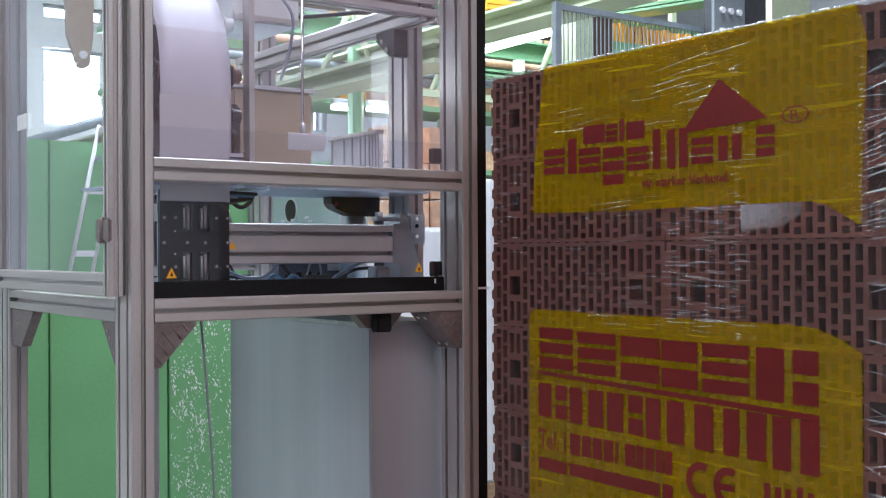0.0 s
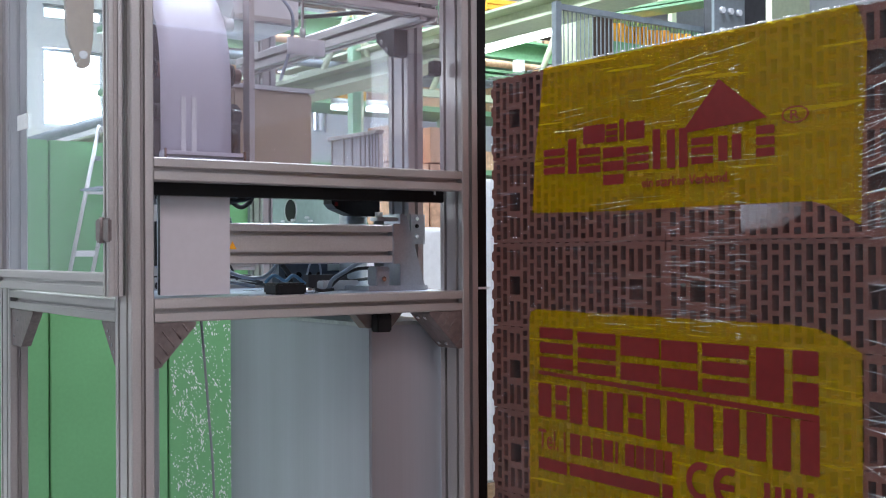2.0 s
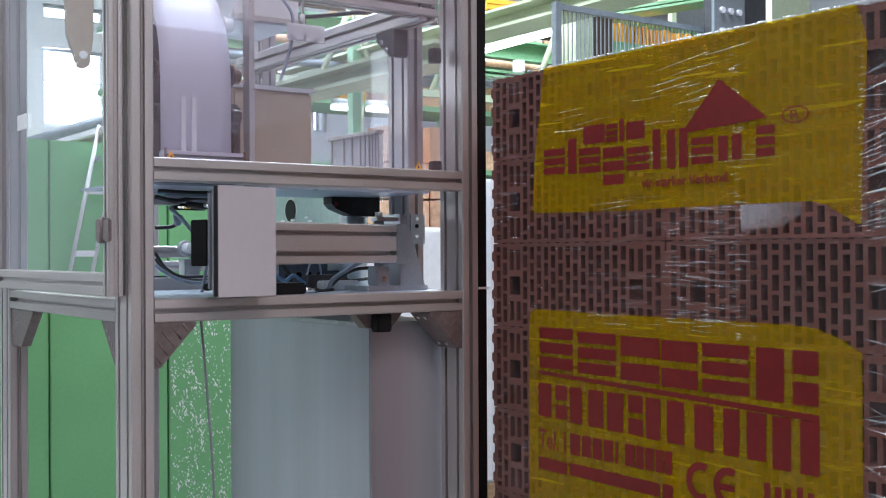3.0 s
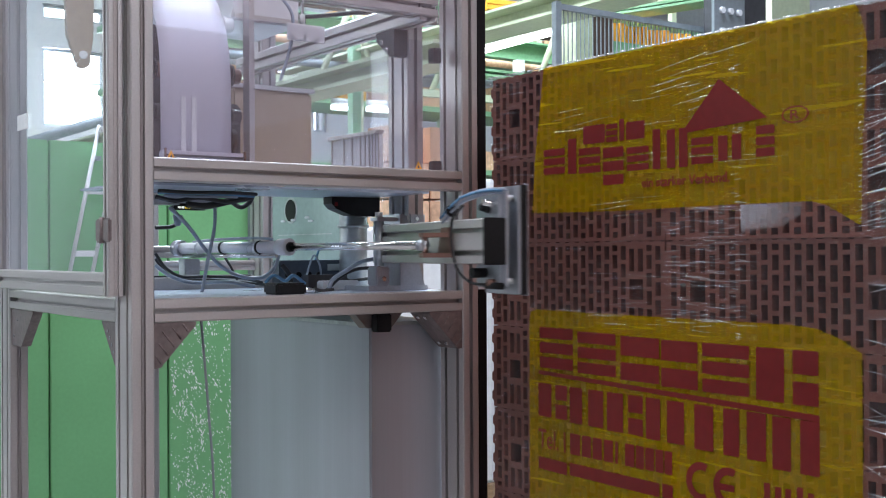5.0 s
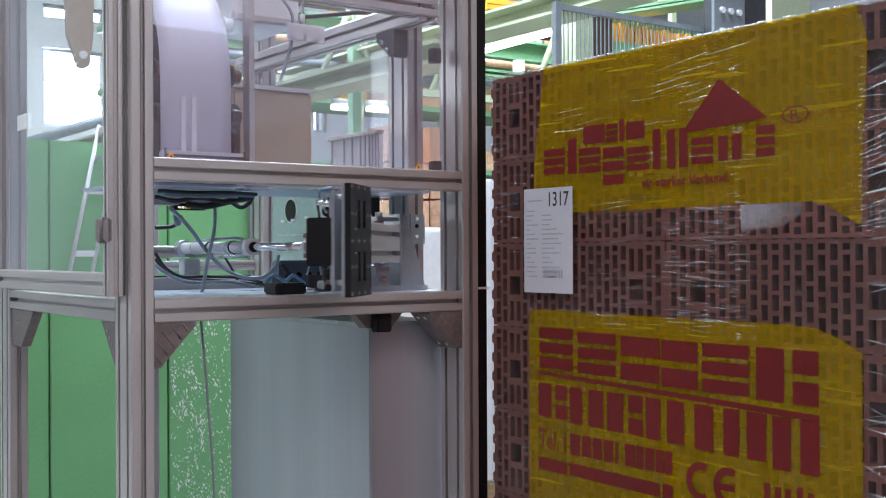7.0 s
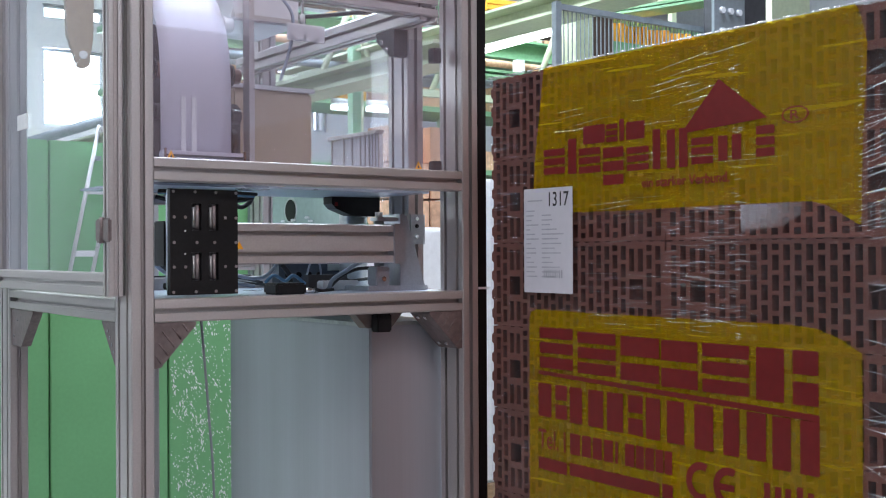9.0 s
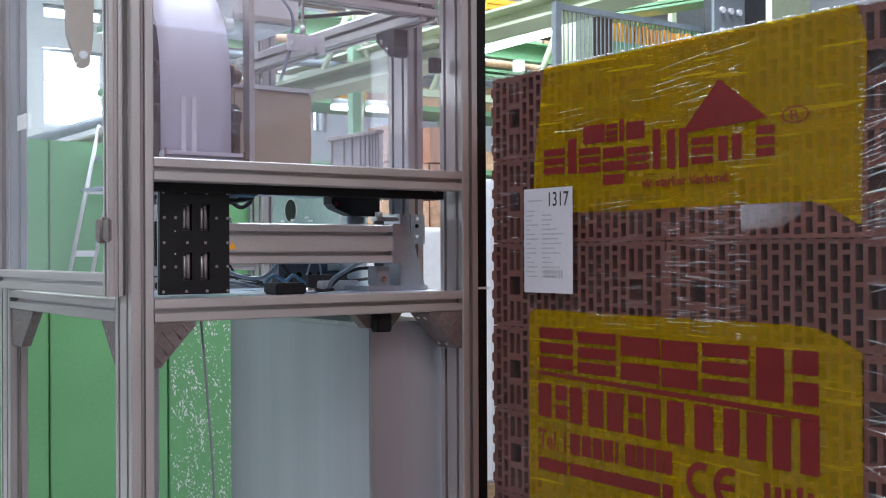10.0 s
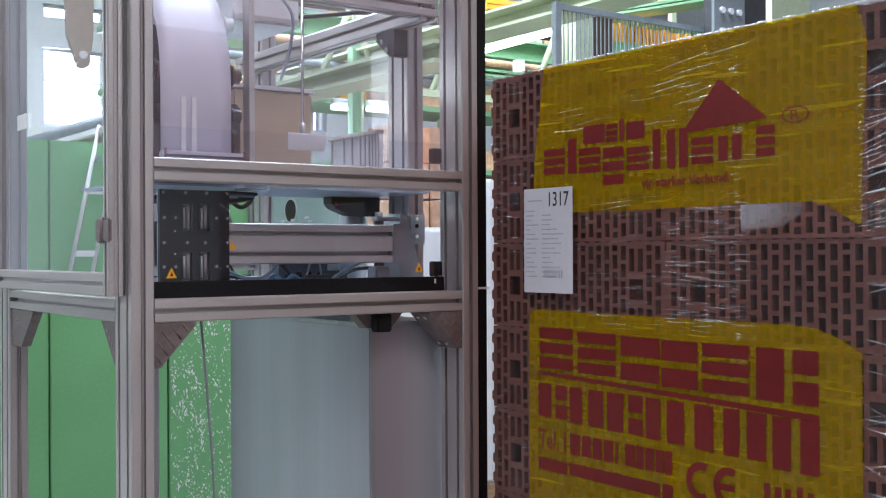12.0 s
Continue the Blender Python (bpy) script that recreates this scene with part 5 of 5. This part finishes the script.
def brick_pallet():
    s = thing("brick_pallet", (2.0, 1.41, 0), "film-wrapped pallet of perforated red clay bricks with yellow printed film", "brick pallet")
    top = BASE + LAYERS * LAYER
    # printed stretch film
    film = bmesh.new()
    ny, nz = 60, 110
    grid = []
    for j in range(nz + 1):
        z = BASE + (top + 0.004 - BASE) * j / nz
        row = []
        for i in range(ny + 1):
            y = NEAR - 0.003 + (FAR + 0.009 - NEAR) * i / ny
            h = 0.0008 * noise.noise((y * 3, z * 26, 0.0)) + 0.0006 * noise.noise((y * 9, z * 60 + y * 12, 4.0))
            row.append(film.verts.new((FACE - 0.0022 + h, y, z)))
        grid.append(row)
    for a, b in zip(grid, grid[1:]):
        for i in range(ny):
            film.faces.new((a[i + 1], a[i], b[i], b[i + 1])).smooth = True
    f = part("stretch_film", film, FILM, s, "clear wrinkled stretch film")
    f.visible_shadow = False
    creases(s, top)
    p1 = [(1.737, 1.8805), (1.765, 1.70), (1.775, 1.590), (1.55, 1.586), (1.237, 1.588), (1.15, 1.588), (1.10, 1.587)]
    p1 += [(1.075, 1.581), (1.045, 1.565), (1.012, 1.5465), (1.008, 1.68), (1.000, 1.82), (1.006, 1.845), (1.015, 1.872), (1.02, 1.881)]
    a = sheet("upper_print", p1, FACE - 0.0042, YELLOW, s, "yellow printed panel on the film")
    p2 = [(1.787, 0.95), (1.786, 1.375), (1.780, 1.388), (1.765, 1.3935), (1.60, 1.392), (1.14, 1.392), (1.09, 1.388), (1.05, 1.375), (1.02, 1.359), (1.012, 1.355), (1.012, 0.95)]
    b = sheet("lower_print", p2, FACE - 0.0042, YELLOW, s, "yellow printed panel on the film")
    a.visible_shadow = b.visible_shadow = False
    x = FACE - 0.0052
    # emblem: plain red shapes, a roof triangle and a ringed mark
    sheet("roof_mark", [(1.3686, 1.7162), (1.1824, 1.7263), (1.2828, 1.8015)], x - 0.0005, RED, a)
    blocks = ((1.6198, 1.560, 1.7175, 1.752, 0), (1.5572, 1.5267, 1.7165, 1.750, 1), (1.521, 1.5089, 1.7165, 1.757, 0), (1.5033, 1.457, 1.7165, 1.749, 0),
              (1.7372, 1.6737, 1.6655, 1.7153, 1), (1.664, 1.640, 1.663, 1.7314, 0), (1.633, 1.573, 1.6617, 1.710, 1), (1.565, 1.511, 1.636, 1.706, 1), (1.502, 1.447, 1.659, 1.702, 1),
              (1.4367, 1.4182, 1.658, 1.7297, 0), (1.4024, 1.3541, 1.658, 1.7258, 2), (1.345, 1.297, 1.6605, 1.706, 1), (1.285, 1.2365, 1.663, 1.705, 2), (1.2056, 1.1691, 1.664, 1.714, 1))
    for y0, y1, z0, z1, kind in blocks:
        mark(a, y0, y1, z0, z1, kind, x)
    ring = arc(1.129, 1.726, 0.026, 0.0135, 0, 360, 29)[:-1]
    inner = arc(1.129, 1.726, 0.023, 0.0115, 0, 360, 29)[:-1]
    bm = bmesh.new()
    o = [bm.verts.new((x, *p)) for p in ring]
    i = [bm.verts.new((x, *p)) for p in inner]
    for k in range(28):
        bm.faces.new((o[k - 1], o[k], i[k], i[k - 1]))
    part("ring_mark", bm, RED, a)
    part("ring_letter", lettering("R", 0.021, on_stack(1.1405, 1.7188, x) @ Matrix.Diagonal((1.5, 1, 1, 1)), 0.0), RED, a)
    part("slogan", lettering("ein starker Verbund.", 0.0235, on_stack(1.465, 1.627, x) @ Matrix.Diagonal((1.04, 1, 1, 1)), 0.02), RED, a)
    # lower panel: plain red blocks in two rows, a rule, and small lines
    for y0, y1, z0, z1, kind in ((1.7526, 1.6534, 1.2763, 1.3583, 1), (1.6394, 1.5343, 1.2743, 1.355, 1), (1.5215, 1.4238, 1.2715, 1.353, 3), (1.4189, 1.3337, 1.2690, 1.352, 3), (1.3229, 1.2228, 1.2686, 1.3527, 1), (1.2085, 1.0883, 1.2665, 1.3527, 4),
                                 (1.7569, 1.6708, 1.178, 1.2449, 4), (1.663, 1.5685, 1.1746, 1.2448, 5), (1.5584, 1.4651, 1.1725, 1.2450, 4), (1.4572, 1.3655, 1.1700, 1.2450, 5), (1.3583, 1.2832, 1.1675, 1.2447, 6), (1.2777, 1.1893, 1.1662, 1.2447, 5), (1.1765, 1.0871, 1.158, 1.2427, 2)):
        mark(b, y0, y1, z0, z1, kind, x)
    sheet("rule", [(1.756, 1.2625), (1.087, 1.2430), (1.087, 1.2535), (1.756, 1.2700)], x, RED, b)
    part("phone_word", lettering("Tel.", 0.060, on_stack(1.7574, 1.1145, x) @ Matrix.Diagonal((0.68, 0.9, 1, 1)), 0.006), RED, b)
    for y0, y1 in ((1.681, 1.676), (1.662, 1.634), (1.628, 1.603), (1.598, 1.573), (1.567, 1.543), (1.536, 1.53), (1.511, 1.487), (1.483, 1.463), (1.459, 1.438), (1.434, 1.415), (1.412, 1.394)):
        sheet("number_bar", [(y0, 1.113), (y1, 1.113), (y1, 1.154), (y0, 1.154)], x, RED, b)
    for y0, y1 in ((1.757, 1.672), (1.664, 1.425), (1.418, 1.393)):
        sheet("address_bar", [(y0, 1.071), (y1, 1.069), (y1, 1.0935), (y0, 1.0955)], x, RED, b)
    for cy in (1.327, 1.266):
        o, i = arc(cy, 1.112, 0.034, 0.034, 65, 295, 22), arc(cy, 1.112, 0.021, 0.021, 65, 295, 22)
        bm = bmesh.new()
        o = [bm.verts.new((x, 2 * cy - p, q)) for p, q in o]
        i = [bm.verts.new((x, 2 * cy - p, q)) for p, q in i]
        for k in range(1, 22):
            bm.faces.new((o[k - 1], o[k], i[k], i[k - 1]))
        part("approval_mark", bm, RED, b)
    sheet("approval_mark", [(1.288, 1.106), (1.255, 1.106), (1.255, 1.117), (1.288, 1.117)], x, RED, b)
    for y0, y1, z1 in ((1.1938, 1.182, 1.133), (1.172, 1.160, 1.13), (1.152, 1.141, 1.13), (1.130, 1.118, 1.136), (1.109, 1.098, 1.13)):
        sheet("text_bar", [(y0, 1.075), (y1, 1.075), (y1, z1), (y0, z1)], x, RED, b)
    # sheen where the film overlaps beside the band's end, painted as stacked milky sheets
    for k, (w, h) in enumerate(((0.12, 0.046), (0.095, 0.043), (0.075, 0.040), (0.06, 0.036), (0.05, 0.032), (0.042, 0.028), (0.034, 0.022))):
        pts = [(1.238, 1.5865 - h), (1.238, 1.5865), (1.238 - w, 1.5865), (1.238 - w, 1.583 - h * 0.3), (1.238 - w * 0.7, 1.5865 - h * 0.8)]
        o = sheet("sheen_layer", pts, FACE - 0.0046 - 0.0003 * k, SHEEN, s, "sheen on the film overlap, drawn as milky layers")
        o.visible_shadow = False
    # wooden pallet
    for k in range(7):
        y = NEAR + k * (FAR - NEAR - 0.1) / 6
        part("deck_board", boxed(1.5, 2.49, y, y + 0.1, 0.108, BASE, bevel=0.002), WOOD, s)
    for xx in (1.5, 1.93, 2.37):
        for y in (NEAR, 1.36, FAR - 0.1):
            part("block", boxed(xx, xx + 0.12, y, y + 0.1, 0.022, 0.108), WOOD, s)
        part("runner", boxed(xx, xx + 0.12, NEAR, FAR, 0, 0.022), WOOD, s)
    mesh = brick_mesh()
    base = place(s).inverted()
    rnd = random.Random(7)
    for r in range(LAYERS):
        for dep in range(4):
            for k in range(2):
                ob = new("brick", mesh)
                ob.parent = s
                y = FAR - 0.2485 - k * 0.498
                ob.matrix_basis = base @ pose(FACE + dep * 0.2485 + (rnd.uniform(0, 0.0012)), y + rnd.uniform(-0.0012, 0.0012), BASE + r * LAYER)
    return s


def mark(parent, y0, y1, z0, z1, kind, x):
    """One plain block of an emblem on the film. kind: which slots are left open in it."""
    w, h = y0 - y1, z1 - z0
    pieces = {0: ((0, 1, 0, 1),), 1: ((0, 1, 0, 0.27), (0, 1, 0.37, 0.63), (0, 1, 0.73, 1)), 2: ((0, 0.4, 0, 1), (0.6, 1, 0, 1)), 3: ((0, 1, 0, 0.4), (0, 1, 0.56, 1)),
              4: ((0, 0.46, 0, 1), (0.6, 1, 0, 0.42), (0.6, 1, 0.56, 1)), 5: ((0, 0.38, 0, 1), (0.56, 1, 0, 1)), 6: ((0.22, 0.78, 0, 1),)}[kind]
    bm = bmesh.new()
    for a, b, c, d in pieces:
        quad(bm, (x, y0 - w * a, z0 + h * c), (x, y0 - w * b, z0 + h * c), (x, y0 - w * b, z0 + h * d), (x, y0 - w * a, z0 + h * d))
    bmesh.ops.remove_doubles(bm, verts=bm.verts, dist=1e-5)
    return part("print_block", bm, RED, parent)


hall()
green_cabinet()
ladder()
hall_steel()
fence()
far_goods()
machine_frame()
control_cabinet()
label_web()
bay_fittings()
ARM = applicator_arm()
CYLINDER, PISTON = air_cylinder()
GUARD = safety_door()
LABEL = label_sheet()
brick_pallet()


def between(rows, t):
    ts, vs = zip(*rows)
    return float(np.interp(t, ts, vs))


def swing(t):
    """The arm's angle in degrees."""
    if t < 5.3:
        return between(((0, 0), (2.2, 0), (2.3, 0.9), (2.4, 3.5), (2.5, 6.1), (2.7, 10.2), (2.9, 14.7), (3.1, 19.0), (3.2, 21.5), (3.6, 31.0), (4.0, 41.6), (4.4, 54.0), (4.8, 68.5), (4.9, 72.4), (5.0, 78.0), (5.1, 82.6), (5.2, 88.6), (5.3, 90)), t)
    return between(((5.3, 90), (5.62, 90), (5.7, 87.6), (5.8, 83.6), (5.9, 80.0), (6.0, 74.6), (6.1, 69.8), (6.2, 66.2), (6.3, 63.3), (6.4, 60.3), (6.5, 57.8), (6.6, 55.0), (6.7, 52.7), (6.8, 48.8), (6.9, 46.6), (7.0, 43.6), (7.1, 41.5), (7.2, 38.8), (7.6, 29.5), (8.0, 21.5), (8.4, 14.0), (8.8, 6.9), (8.9, 5.4), (9.0, 3.6), (9.1, 2.2), (9.2, 0.4), (9.3, 0), (12, 0)), t)


def lift(t):
    """How far the guard is raised, in metres."""
    px = ((0, 0), (1.3, 0), (1.4, 27), (1.5, 71), (1.6, 99), (1.7, 116), (1.8, 139), (1.9, 158), (2.0, 172), (2.1, 190), (2.2, 197), (9.8, 197), (9.9, 192), (10.0, 178), (10.1, 163), (10.2, 150), (10.3, 139), (10.4, 122), (10.5, 109), (10.6, 93), (10.7, 79), (10.8, 61), (10.9, 44), (11.0, 28), (11.1, 16), (11.2, 7), (11.4, 0), (12, 0))
    return between(px, t) * 0.00117


def turned(t):
    return pose(*PIVOT, 0, 0, swing(t))


def motions():
    times = [round(k * 0.1, 1) for k in range(121)]
    walk(ARM, [(t, turned(t)) for t in times])
    walk(GUARD, [(t, pose(1.166, 2.11, 1.4214 + lift(t))) for t in times])
    home = pose(0.9123, 2.1231, 1.533)
    carried = pose(*PIVOT).inverted() @ home
    rows = []
    for t in times:
        drop = max(0.0, 0.187 - 0.178 * t)
        m = turned(min(t, 5.4)) @ carried
        rows.append((t, Matrix.Translation((0, 0, drop)) @ m))
    walk(LABEL, rows)
    bx, by, bz = CYL_BASE
    tube, piston = [], []
    for t in times:
        pin = (turned(t) @ pose(*PIVOT).inverted()) @ Vector((1.0153, 2.2595, 1.524))
        dx, dy = pin.x - bx, pin.y - by
        tube.append((t, pose(bx, by, bz, 0, 0, math.degrees(math.atan2(dy, dx)))))
        piston.append((t, pose(math.hypot(dx, dy) - 0.45, 0, 0)))
    walk(CYLINDER, tube)
    walk(PISTON, piston)


motions()
